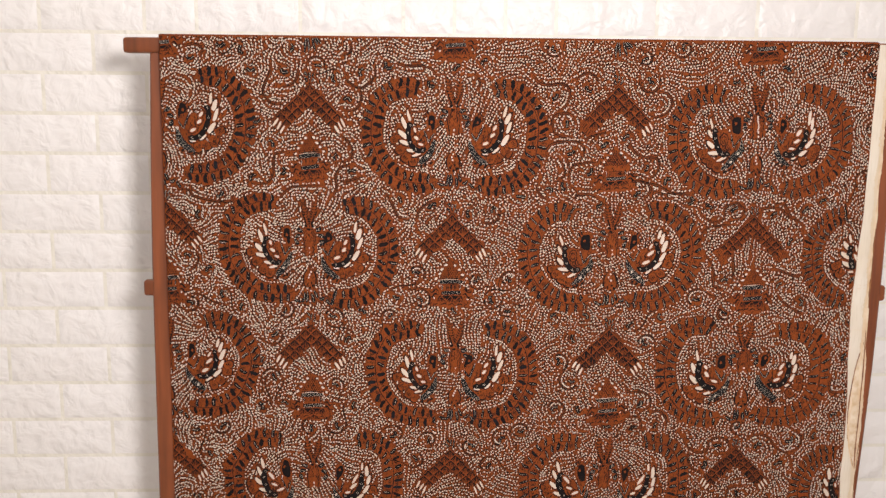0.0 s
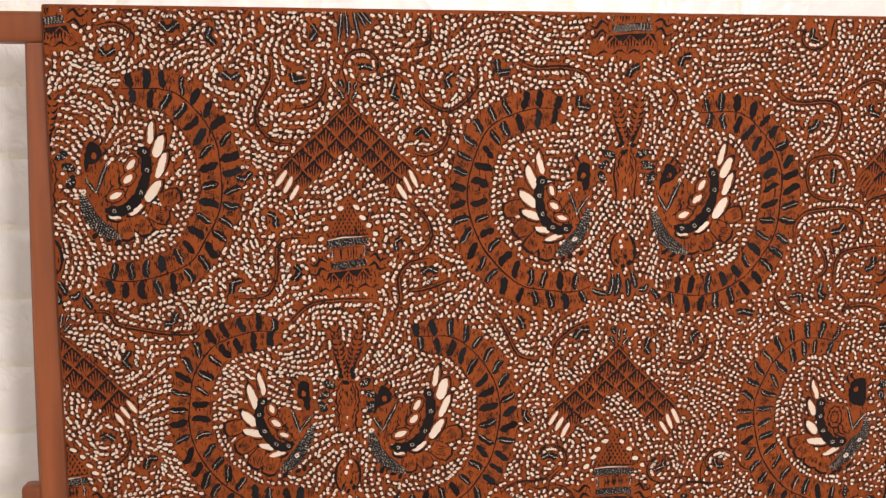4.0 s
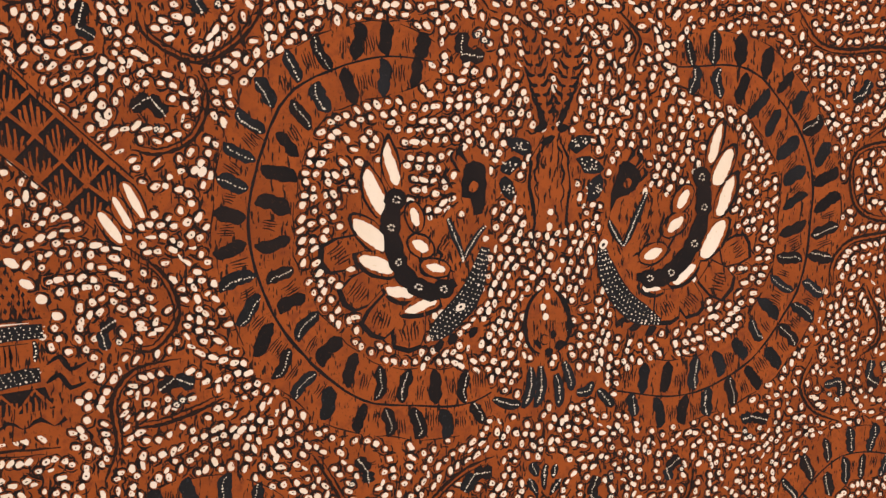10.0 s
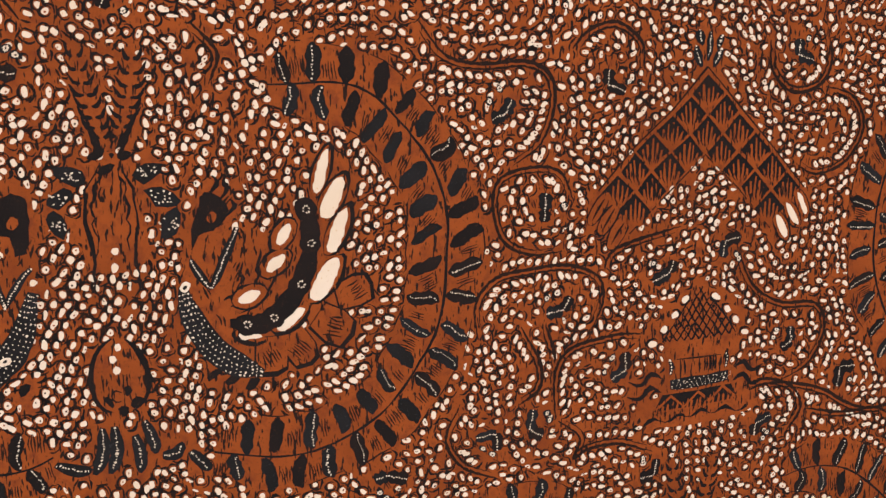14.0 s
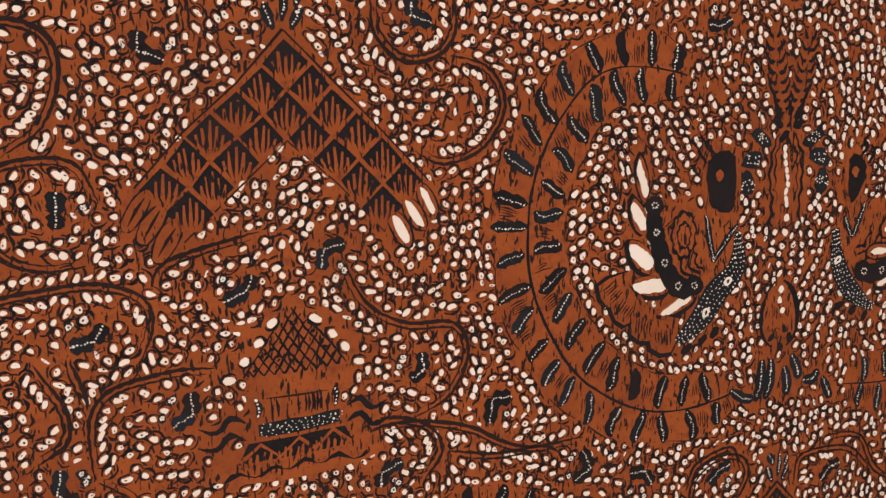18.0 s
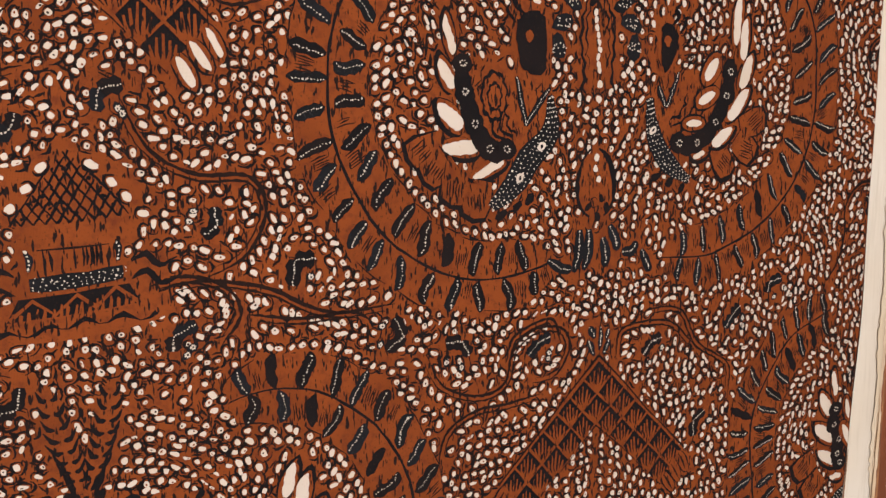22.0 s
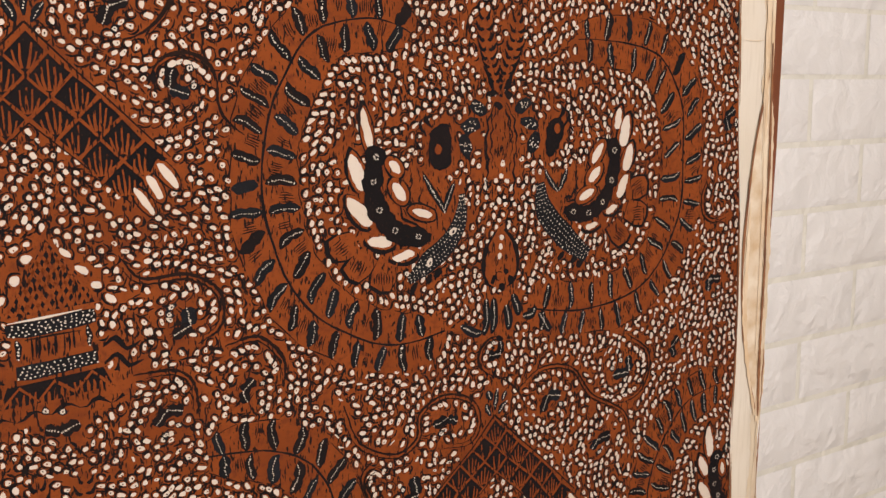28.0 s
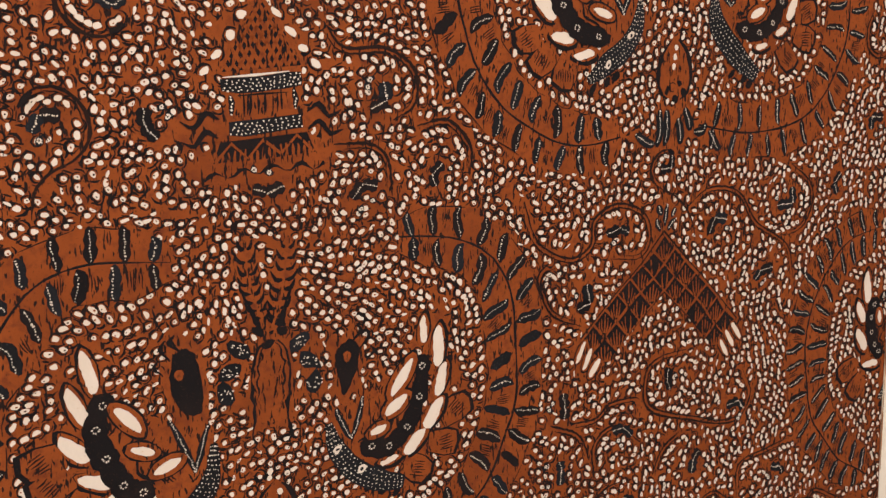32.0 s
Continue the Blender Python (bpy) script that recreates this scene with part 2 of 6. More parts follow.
class Ink:
    """Gathers flat dyed shapes in the cloth's plane, in metres, each on a layer of the print."""

    def __init__(self):
        self.p, self.f, self.m, self.n, self.pieces = [], [], [], 0, []

    def piece(self, name):
        """A shape of its own within this one."""
        one = Ink()
        self.pieces.append((name, one))
        return one

    def add(self, pts, faces, mat, layer):
        pts = np.asarray(pts, dtype=float).reshape(-1, 2)
        self.p.append(np.c_[pts, np.full(len(pts), float(layer))])
        for f in faces:
            self.f.append(tuple(self.n + i for i in f))
            self.m.append(mat)
        self.n += len(pts)

    def fill(self, pts, mat, layer):
        """A convex shape, or one that can be seen whole from its middle."""
        pts = np.asarray(pts, dtype=float)
        n = len(pts)
        c = pts.mean(0)
        self.add(np.vstack([pts, c]), [(i, (i + 1) % n, n) for i in range(n)], mat, layer)

    def arc(self, u, v, a, b, ang, start, sweep, width, mat, layer, n=9):
        """A part of an ellipse's outline, thick in the middle."""
        k = start + np.linspace(0, sweep, n)
        x, y = a * np.cos(k), b * np.sin(k)
        ca, sa = math.cos(ang), math.sin(ang)
        w = width * np.interp(np.linspace(0, 1, n), (0, 0.5, 1), (0.35, 1, 0.35)) * np.random.uniform(0.75, 1.25, n)
        self.stroke(np.c_[u + ca * x - sa * y, v + sa * x + ca * y], w, mat, layer)

    def blob(self, u, v, a, b, ang, mat, layer, n=9, rough=0.08, tip=0.0, square=0.0):
        """An uneven ellipse with half axes a (along ang) and b; tip draws its head out."""
        k = np.arange(n) / n * 2 * np.pi + random.random()
        r = 1 + rough * np.random.uniform(-1, 1, n)
        ck, sk = np.cos(k), np.sin(k)
        if square:
            ck, sk = np.sign(ck) * np.abs(ck) ** square, np.sign(sk) * np.abs(sk) ** square
        x, y = a * r * ck, b * r * sk * (1 - tip * np.maximum(np.cos(k), 0) ** 2)
        ca, sa = math.cos(ang), math.sin(ang)
        self.fill(np.c_[u + ca * x - sa * y, v + sa * x + ca * y], mat, layer)

    def stroke(self, pts, widths, mat, layer):
        """A brush line along pts; widths at its start, middle and end, or one for each point."""
        pts = np.asarray(pts, dtype=float)
        n = len(pts)
        if np.isscalar(widths):
            w = np.full(n, widths)
        elif len(widths) != n:
            w = np.interp(np.linspace(0, 1, n), np.linspace(0, 1, len(widths)), widths)
        else:
            w = np.asarray(widths)
        d = np.gradient(pts, axis=0)
        d /= np.maximum(np.linalg.norm(d, axis=1, keepdims=True), 1e-9)
        s = np.c_[-d[:, 1], d[:, 0]] * (w / 2)[:, None]
        self.add(np.vstack([pts + s, pts - s]), [(i, i + 1, n + i + 1, n + i) for i in range(n - 1)], mat, layer)

    def dots(self, pts, step, size, layer, mat=CRM):
        """A row of wax dots along a line."""
        pts = np.asarray(pts, dtype=float)
        seg = np.r_[0, np.cumsum(np.linalg.norm(np.diff(pts, axis=0), axis=1))]
        for s in np.arange(step / 2, seg[-1], step):
            u, v = np.interp(s, seg, pts[:, 0]), np.interp(s, seg, pts[:, 1])
            big = 1.0 if random.random() < 0.93 else 1.5
            self.blob(u + random.gauss(0, 0.09) * step, v + random.gauss(0, 0.09) * step, big * size * random.uniform(0.75, 1.2), big * size * random.uniform(0.7, 1.0),
                      random.random() * 6, mat, layer, 6, 0.1)

    def mesh(self, name, parent, label=""):
        if not self.n:
            return None
        p = np.vstack(self.p)
        a, b = p[:, 0].copy(), p[:, 1].copy()      # the unsteady line of a pen led by hand
        p[:, 0] += 0.00022 * np.sin(1100 * b + 3 * np.sin(640 * a)) + 0.0007 * np.sin(95 * b + 2 * np.sin(70 * a))
        p[:, 1] += 0.00022 * np.sin(1250 * a + 3 * np.sin(710 * b)) + 0.0007 * np.sin(105 * a + 2 * np.sin(60 * b))
        u0, u1 = np.full(len(p), U0 + 0.0006), edge_right(p[:, 1]) - 0.0006
        u = np.clip(p[:, 0], u0, u1)
        v = np.clip(p[:, 1], edge_bottom(u) + 0.0004, edge_top(u) - 0.0004)
        out = (np.abs(u - p[:, 0]) + np.abs(v - p[:, 1])) > 1e-9
        keep = [i for i, f in enumerate(self.f) if not all(out[j] for j in f)]
        if not keep:
            return None
        used = sorted({j for i in keep for j in self.f[i]})
        back = {j: k for k, j in enumerate(used)}
        y = CLOTH_Y - relief(u, v) - LAYER * (p[:, 2] + 1)
        verts = np.c_[u, y, v][used]
        ob = link_mesh(name, verts.tolist(), [tuple(back[j] for j in self.f[i]) for i in keep], DYES,
                       [self.m[i] for i in keep], parent, label)
        if parent is batik:
            ob.matrix_parent_inverse = Matrix.Translation(batik.location).inverted()
        for kind, one in self.pieces:
            one.mesh(kind, ob)
        return ob


# room taken by the large shapes, on a grid of one millimetre
GU, GV = np.meshgrid(np.arange(U0 - 0.02, U1 + 0.03, 0.001), np.arange(V0 - 0.02, V1 + 0.02, 0.001))
TAKEN = np.zeros(GU.shape, dtype=bool)


def take_poly(pts):
    pts = np.asarray(pts)
    lo, hi = pts.min(0), pts.max(0)
    i0, i1 = [int(np.clip((a - GU[0, 0]) / 0.001, 0, GU.shape[1])) for a in (lo[0], hi[0] + 0.001)]
    j0, j1 = [int(np.clip((a - GV[0, 0]) / 0.001, 0, GU.shape[0])) for a in (lo[1], hi[1] + 0.001)]
    if i0 >= i1 or j0 >= j1:
        return
    x, y = GU[j0:j1, i0:i1], GV[j0:j1, i0:i1]
    inside = np.zeros(x.shape, dtype=bool)
    for (ax, ay), (bx, by) in zip(pts, np.roll(pts, -1, axis=0)):
        if ay != by:
            inside ^= ((ay > y) != (by > y)) & (x < (bx - ax) * (y - ay) / (by - ay) + ax)
    TAKEN[j0:j1, i0:i1] |= inside


def take_line(pts, r):
    pts = np.asarray(pts)
    for u, v in pts:
        i0, i1 = [int(np.clip((a - GU[0, 0]) / 0.001, 0, GU.shape[1])) for a in (u - r, u + r + 0.001)]
        j0, j1 = [int(np.clip((a - GV[0, 0]) / 0.001, 0, GU.shape[0])) for a in (v - r, v + r + 0.001)]
        if i0 < i1 and j0 < j1:
            TAKEN[j0:j1, i0:i1] |= (GU[j0:j1, i0:i1] - u) ** 2 + (GV[j0:j1, i0:i1] - v) ** 2 < r * r


def is_taken(u, v):
    i, j = int(round((u - GU[0, 0]) / 0.001)), int(round((v - GV[0, 0]) / 0.001))
    return not (0 <= j < TAKEN.shape[0] and 0 <= i < TAKEN.shape[1]) or bool(TAKEN[j, i])


def bezier(a, b, c, d, n=16):
    a, b, c, d = (np.asarray(q, dtype=float) for q in (a, b, c, d))
    t = np.linspace(0, 1, n)[:, None]
    return (1 - t) ** 3 * a + 3 * (1 - t) ** 2 * t * b + 3 * (1 - t) * t * t * c + t ** 3 * d


def smooth_line(pts, n):
    """A soft curve through a few points."""
    pts = np.asarray(pts, dtype=float)
    k = np.linspace(0, len(pts) - 1, n)
    ext = np.vstack([2 * pts[0] - pts[1], pts, 2 * pts[-1] - pts[-2]])
    i = np.minimum(k.astype(int), len(pts) - 2)
    f = (k - i)[:, None]
    p0, p1, p2, p3 = ext[i], ext[i + 1], ext[i + 2], ext[i + 3]
    return 0.5 * (2 * p1 + (p2 - p0) * f + (2 * p0 - 5 * p1 + 4 * p2 - p3) * f ** 2 + (3 * p1 - p0 - 3 * p2 + p3) * f ** 3)


def bean(ink, c, ang, length, width, dotted, bend=1.0, mat=BLK, layer=3):
    """A fat bent brush mark, thick in the lower half, with a row of wax dots on some."""
    k = np.linspace(-1, 1, 7)
    q = np.c_[k * length / 2, bend * width * (random.uniform(-0.04, 0.20) * (1 - 2.2 * k * k) + random.uniform(0.0, 0.22) * np.sin(2.6 * k))]
    ca, sa = math.cos(ang), math.sin(ang)
    pts = np.c_[c[0] + ca * q[:, 0] - sa * q[:, 1], c[1] + sa * q[:, 0] + ca * q[:, 1]]
    waist = random.uniform(0.88, 1.02)
    w = width * np.array([0.22, 0.92, 1.08, waist, 1.08, 0.90, 0.18]) * np.random.uniform(0.92, 1.08, 7)
    w = smooth_line(np.c_[k, w], 15)[:, 1] * np.random.uniform(0.97, 1.03, 15)
    pts = smooth_line(pts, 15)
    ink.stroke(pts, w, mat, layer)
    if dotted:
        side = np.c_[-sa, ca] * width * random.uniform(-0.12, 0.22)
        ink.dots(pts[1:-1] + side, random.uniform(0.00118, 0.00145), random.uniform(0.00034, 0.00043), layer + 1)


def hatch(ink, c, ang, length, count, gap, layer=2, width=0.0005):
    for i in range(count):
        o = (i - (count - 1) / 2) * gap
        ca, sa = math.cos(ang), math.sin(ang)
        m = (c[0] - sa * o, c[1] + ca * o)
        h = length * random.uniform(0.3, 0.55)
        t = random.uniform(-0.2, 0.2)
        ink.stroke([(m[0] - h * math.cos(ang + t), m[1] - h * math.sin(ang + t)), (m[0], m[1]), (m[0] + h * math.cos(ang), m[1] + h * math.sin(ang))],
                   (width * 0.5, width, width * 0.4), DRK, layer)


def rosette(ink, c, r=0.0014, layer=5):
    for k in range(7):
        a = k * 0.898 + random.random() * 0.3
        ink.blob(c[0] + r * math.cos(a), c[1] + r * math.sin(a), 0.0005, 0.0004, a, CRM, layer, 5)


FREE_DOTS = []          # dots that follow a shape: u, v, half length, half width, turn


def hull(pts):
    """The convex outline of some points."""
    pts = sorted(map(tuple, pts))
    rim = []
    for run in (pts, pts[::-1]):
        side = []
        for p in run:
            while len(side) > 1 and (side[-1][0] - side[-2][0]) * (p[1] - side[-2][1]) - (side[-1][1] - side[-2][1]) * (p[0] - side[-2][0]) <= 0:
                side.pop()
            side.append(p)
        rim += side[:-1]
    return np.array(rim)


def wing(shape, o, dotted, seed):
    """One wing of the winged motif: a striped ring open towards the middle, with a bird inside. shape: its drawing, in millimetres from o."""
    random.seed(seed), np.random.seed(seed)
    ink = Ink()
    mm = 0.001
    P = lambda q: np.asarray(q, dtype=float) * mm + np.asarray(o)
    one_at = lambda x, y: (o[0] + x * mm, o[1] + y * mm)
    mid = smooth_line(shape["mid"], 200)
    run = np.r_[0, np.cumsum(np.linalg.norm(np.diff(mid, axis=0), axis=1))]
    n = 60
    f = np.linspace(0, 1, n)
    mid = np.c_[np.interp(f * run[-1], run, mid[:, 0]), np.interp(f * run[-1], run, mid[:, 1])]
    for _ in range(3):
        mid[1:-1] = 0.25 * mid[:-2] + 0.5 * mid[1:-1] + 0.25 * mid[2:]
    d = np.gradient(mid, axis=0)
    d /= np.linalg.norm(d, axis=1, keepdims=True)
    nrm = np.c_[-d[:, 1], d[:, 0]]
    if ((mid - mid.mean(0)) * nrm).sum() < 0:
        nrm = -nrm
    wo = np.interp(f, (0, 0.05, 0.3, 0.7, 0.94, 1), (9, 15, 16.5, 17, 15, 7))
    wi = np.interp(f, (0, 0.05, 0.3, 0.7, 0.94, 1), (9, 16, 19, 19, 18, 8))
    wob = 1 + 0.03 * np.sin(f * 88 + seed)
    outer, inner = mid + nrm * (wo * wob)[:, None], mid - nrm * (wi * wob)[:, None]
    take_poly(np.vstack([P(mid + nrm * (wo + 0.6)[:, None]), P(mid - nrm * (wi + 0.6)[:, None])[::-1]]))
    allp = np.vstack([P(outer), P(mid), P(inner)])
    ink.add(allp, [(i, i + 1, n + i + 1, n + i) for i in range(n - 1)] + [(n + i, n + i + 1, 2 * n + i + 1, 2 * n + i) for i in range(n - 1)], BRN, 2)
    ink.stroke(P(mid), (0.0007, 0.0013, 0.0013, 0.0009), BLK, 3)
    for edge in (outer, inner):
        for i in range(0, n - 4, 4):
            if random.random() < 0.75:
                ink.stroke(P(edge[i:i + 4]), (0.0003, 0.0008, 0.0003), DRK, 3)

    def along(table, i):
        return np.array([np.interp(i, range(n), table[:, j]) for j in (0, 1)])

    slim = (3.7, 4.9) if o[0] > 0.58 else (4.6, 6.0) if dotted > 0.8 else (5.0, 6.8)
    for row, count, width_of in ((1, 22, wo), (-1, 18, wi)):
        for k in range(count):
            i = ((k + 0.5) / count * 0.985 + random.uniform(-0.004, 0.004)) * (n - 1)
            nn = along(nrm, i)
            w = np.interp(i, range(n), width_of)
            c = along(mid, i) + nn * row * w * 0.53
            ang = math.atan2(nn[1], (0.58 if nn[0] > 0 else 0.43) * nn[0]) + random.uniform(-0.13, 0.13)
            ang += 0.42 * max(0.0, nn[0]) * float(np.clip((nn[1] + 0.35) / 0.35, 0, 1) * np.clip(1 - nn[1] / 0.9, 0, 1))
            bean(ink.piece("stripe"), P([c])[0], ang, 15.5 * mm * min(1.0, w / 15) * random.uniform(0.92, 1.14), random.uniform(*slim) * mm,
                 random.random() < dotted, random.choice((1, -1)), BLK if random.random() < 0.5 else NVY)
            if random.random() < (0.5 if dotted > 0.8 else 0.7):
                i2 = min(i + 0.5 * n / count, n - 1)
                c2 = along(mid, i2) + nn * row * w * random.uniform(0.3, 0.7)
                hatch(ink, P([c2])[0], ang, 8 * mm, random.randint(3, 6), 1.2 * mm, 3, 0.0007)
    # bird: brown ground, cream feathers, black scalloped band, head, breast
    spine, breast, beak, head = (np.array(shape[k], dtype=float) for k in ("spine", "breast", "beak", "head"))
    plumes = shape["plumes"]
    ground = np.vstack([spine, breast[::-1], beak[[2, 0]], [p[:2] for p in plumes[:1]] if plumes else (spine[:1] + beak[:1]) / 2])
    ground = smooth_line(np.vstack([ground, ground[:1]]), 60)
    take_poly(P(ground))
    ink.fill(P(ground), BRN, 2)
    halo = hull(head)
    halo = halo.mean(0) + (halo - halo.mean(0)) * 1.45
    take_poly(P(halo))
    ink.fill(P(halo), BRN, 2)
    heart = spine.mean(0)
    # leaves behind the bird, drawn in outline with hatching
    for x, y, a in shape["leaves"]:
        a, ln = math.radians(a + random.uniform(-6, 6)), random.uniform(9.5, 11.5)
        dx, dy = math.cos(a), math.sin(a)
        take_line(P([(x, y), (x + 4 * dx, y + 4 * dy)]), 0.0080)
        leaf = ink.piece("leaf")

        def leaf_shape(x, y, k):
            q = [(-8, -6), (2, -7.6), (0.85 * ln, -6.2), (ln, 0.8), (0.8 * ln, 6.0), (2, 7.4), (-8, 6)]
            return P([(x + k * (dx * p - dy * r), y + k * (dy * p + dx * r)) for p, r in q])

        leaf.fill(leaf_shape(x, y, 1.09), BLK, 2)
        leaf.fill(leaf_shape(x - 0.9 * dx + 0.3, y - 0.9 * dy, 0.95), BRN, 3)
        hatch(leaf, one_at(x + 1.5 * dx, y + 1.5 * dy), a + 0.3, 8.0 * mm, 6, 1.5 * mm, 4, 0.0008)
    for x, y, ln, wd, a in shape["feathers"]:
        ang, wd, ln = math.radians(a), min(0.68 * wd, 0.39 * ln), 0.95 * ln
        ca, sa = math.cos(ang), math.sin(ang)
        fl = np.linspace(-ln / 2, ln / 2, 6)
        take_line(P(np.c_[x + fl * ca, y + fl * sa]), (wd / 2 + 2.0) * mm)
        away = np.array((x, y)) - heart
        away = away / max(np.linalg.norm(away), 1) * 0.9
        one = ink.piece("feather")
        one.blob(*one_at(x + away[0], y + away[1]), (ln / 2 + 3.0) * mm, (wd / 2 + 2.3) * mm, ang, BLK, 3, 14, 0.05, 0.35)
        one.blob(*one_at(x - 0.3 * away[0], y - 0.3 * away[1]), (ln / 2 + 1.9) * mm, (wd / 2 + 1.25) * mm, ang, BRN, 4, 14, 0.03, 0.4)
        k = np.linspace(-1, 1, 13)
        line = np.c_[k * ln / 2, random.uniform(0.4, 1.0) * np.sin(2.4 * k)]
        body = np.interp(k, (-1, -0.94, -0.8, -0.45, 0, 0.4, 0.7, 0.88, 1.0), (0.30, 0.60, 0.84, 0.98, 1.0, 0.90, 0.70, 0.45, 0.12))
        one.stroke(P(np.c_[x + ca * line[:, 0] - sa * line[:, 1], y + sa * line[:, 0] + ca * line[:, 1]]), body * 0.95 * wd * mm, CRM, 5)
    band = smooth_line(spine, 24)
    thick = shape["spine_width"] * np.interp(np.linspace(0, 1, 24), (0, 0.08, 0.5, 0.85, 1), (0.5, 0.82, 0.9, 0.95, 0.4)) * (1 + 0.14 * np.sin(np.arange(24) * 1.4))
    ink.stroke(P(band), thick * mm, BLK, 6)
    for j in (2, 7, 12, 17, 21):
        r = 0.54 * shape["spine_width"]
        ink.blob(*one_at(*band[j]), r * mm * random.uniform(0.95, 1.1), r * mm, 0, BLK, 6.4, 12, 0.06)
        rosette(ink, one_at(*(band[j] + (0.4, 0))), layer=7)
    for x, y, ln, wd, a in plumes:
        ang = math.radians(a)
        for k, (grow, mat, layer) in enumerate(((3.0, BLK, 6.6), (1.9, BRN, 7))):
            ink.blob(*one_at(x, y), (ln / 2 + grow) * mm, (0.42 * wd + 0.85 * grow) * mm, ang, mat, layer, 14, 0.04)
        ink.blob(*one_at(x, y), 0.45 * ln * mm, 0.33 * wd * mm, ang, CRM, 8, 13, 0.04, 0.25)
    if not plumes:                                # a scalloped brown breast instead of cream plumes
        w = np.linspace(0, 2 * math.pi, 57)[:-1]
        cloud = 0.5 * band[11] + 0.5 * beak[0]
        for k, (grow, mat) in enumerate(((1.0, BLK), (0.84, BRN), (0.56, BLK), (0.43, BRN))):
            r = grow * (1 + 0.16 * np.abs(np.sin(4.5 * w + 0.4 * k)))
            ink.fill(P(cloud + np.c_[6.6 * r * np.cos(w), 10.5 * r * np.sin(w)]), mat, 5 + 0.2 * k)
    skull = smooth_line(np.vstack([head, head[:1]]), 34)
    skull = skull + np.random.uniform(-0.4, 0.4, skull.shape)
    ink.fill(P(skull), BLK, 6)
    ink.blob(*one_at(*shape["eye"]), 2.2 * mm, 2.7 * mm, 0, BRN, 7, 10)
    face = 1 if heart[0] < head.mean(0)[0] else -1        # the crest falls towards the feathers
    top = head[head[:, 1].argmax()]
    for dx, dy, h, wd in ((-2, -1, 8, 0.0026), (-6, -5, 10, 0.0022), (-9, -12, 8, 0.0018)):
        q = [(top[0] + face * dx, top[1] + dy), (top[0] + face * (dx - 4), top[1] + dy + 0.6 * h), (top[0] + face * (dx - 2), top[1] + dy + h)]
        ink.stroke(P(smooth_line(q, 8)), (0.0007, wd * random.uniform(0.7, 1.2), 0.0006), BLK, 6)
    for p, q in ((beak[0], beak[1]), (beak[1], beak[2])):
        line = np.linspace(p, q, 7)
        line[1:-1] += 0.5 * np.array((-(q - p)[1], (q - p)[0])) / np.linalg.norm(q - p)
        ink.stroke(P(line), np.array([0.5, 0.8, 1.0, 1.05, 0.95, 0.8, 0.45]) * shape["beak_width"] * mm, NVY, 6)
        ink.dots(P(line), 0.00118, 0.00038, 7)
    chest = smooth_line(breast, 16)
    wide = np.interp(np.linspace(0, 1, 16), np.linspace(0, 1, len(shape["breast_widths"])), shape["breast_widths"])
    take_poly(np.vstack([P(chest + (wide / 2)[:, None] * (1, 0)), P(chest - (wide / 2)[:, None] * (1, 0))[::-1]]))
    ink.stroke(P(chest), wide * mm, NVY, 6)
    t_ = np.gradient(chest, axis=0)
    t_ /= np.linalg.norm(t_, axis=1, keepdims=True)
    for k in range(5):
        ink.dots(P(chest + np.c_[-t_[:, 1], t_[:, 0]] * (wide * 0.19 * (k - 2))[:, None]), 0.0023, 0.00037, 7)
    for x, y in shape["spots"]:
        ink.blob(*one_at(x, y), 2.6 * mm, 1.9 * mm, random.uniform(0.5, 1.2), CRM, 8, 10)
        ink.blob(*one_at(x, y), 1.1 * mm, 0.7 * mm, random.uniform(0.5, 1.2), NVY, 9, 7)
    lo, hi = np.minimum(spine.min(0), beak.min(0)), np.maximum(spine.max(0), beak.max(0))
    for k in range(26):
        hatch(ink, one_at(*(lo + (hi - lo) * np.random.rand(2))), random.uniform(0.8, 2.2), 5 * mm, random.randint(1, 2), 1.4 * mm, 3, 0.0009)
    for k, shift in enumerate((0.34, 0.52, 0.68)):        # folds of the breast, between the band and the beak
        fold = band[2:-3] * (1 - shift) + beak[1] * shift
        fold = fold + np.c_[np.sin(np.arange(len(fold)) * 0.9 + k), np.cos(np.arange(len(fold)) * 0.8)] * 0.9
        ink.stroke(P(fold), np.interp(np.linspace(0, 1, len(fold)), (0, 0.3, 0.5, 0.8, 1), (0.0004, 0.0018, 0.0009, 0.0019, 0.0004)), BLK, 5)
    foot = breast[-1]
    for k in range(3):                            # claws under the breast
        q = one_at(foot[0] + face * (4 + 8 * k) + random.uniform(-2, 2), foot[1] - 4 + 3 * k)
        ink.blob(*q, 3.6 * mm, 2.2 * mm, random.uniform(0.4, 1.2), BLK, 3, 7, 0.2)
        take_line([q], 0.004)
    # dots along the inside of the ring
    for count, depth, chance in ((46, 3.2, 0.92), (40, 8.0, 0.8)):
        for k in range(count):
            i = (k + random.uniform(0.3, 0.7)) / count * (n - 1)
            if random.random() > chance:
                continue
            nn = along(nrm, i)
            q = P([along(mid, i) - nn * (np.interp(i, range(n), wi) + depth + random.uniform(-0.5, 0.7))])[0]
            if is_taken(*q):
                continue
            FREE_DOTS.append((q[0], q[1], random.uniform(1.3, 2.25), random.uniform(1.0, 1.3), math.atan2(nn[1], nn[0]) + random.uniform(0.3, 1.2)))
            take_line([q], 0.0030)
    return ink


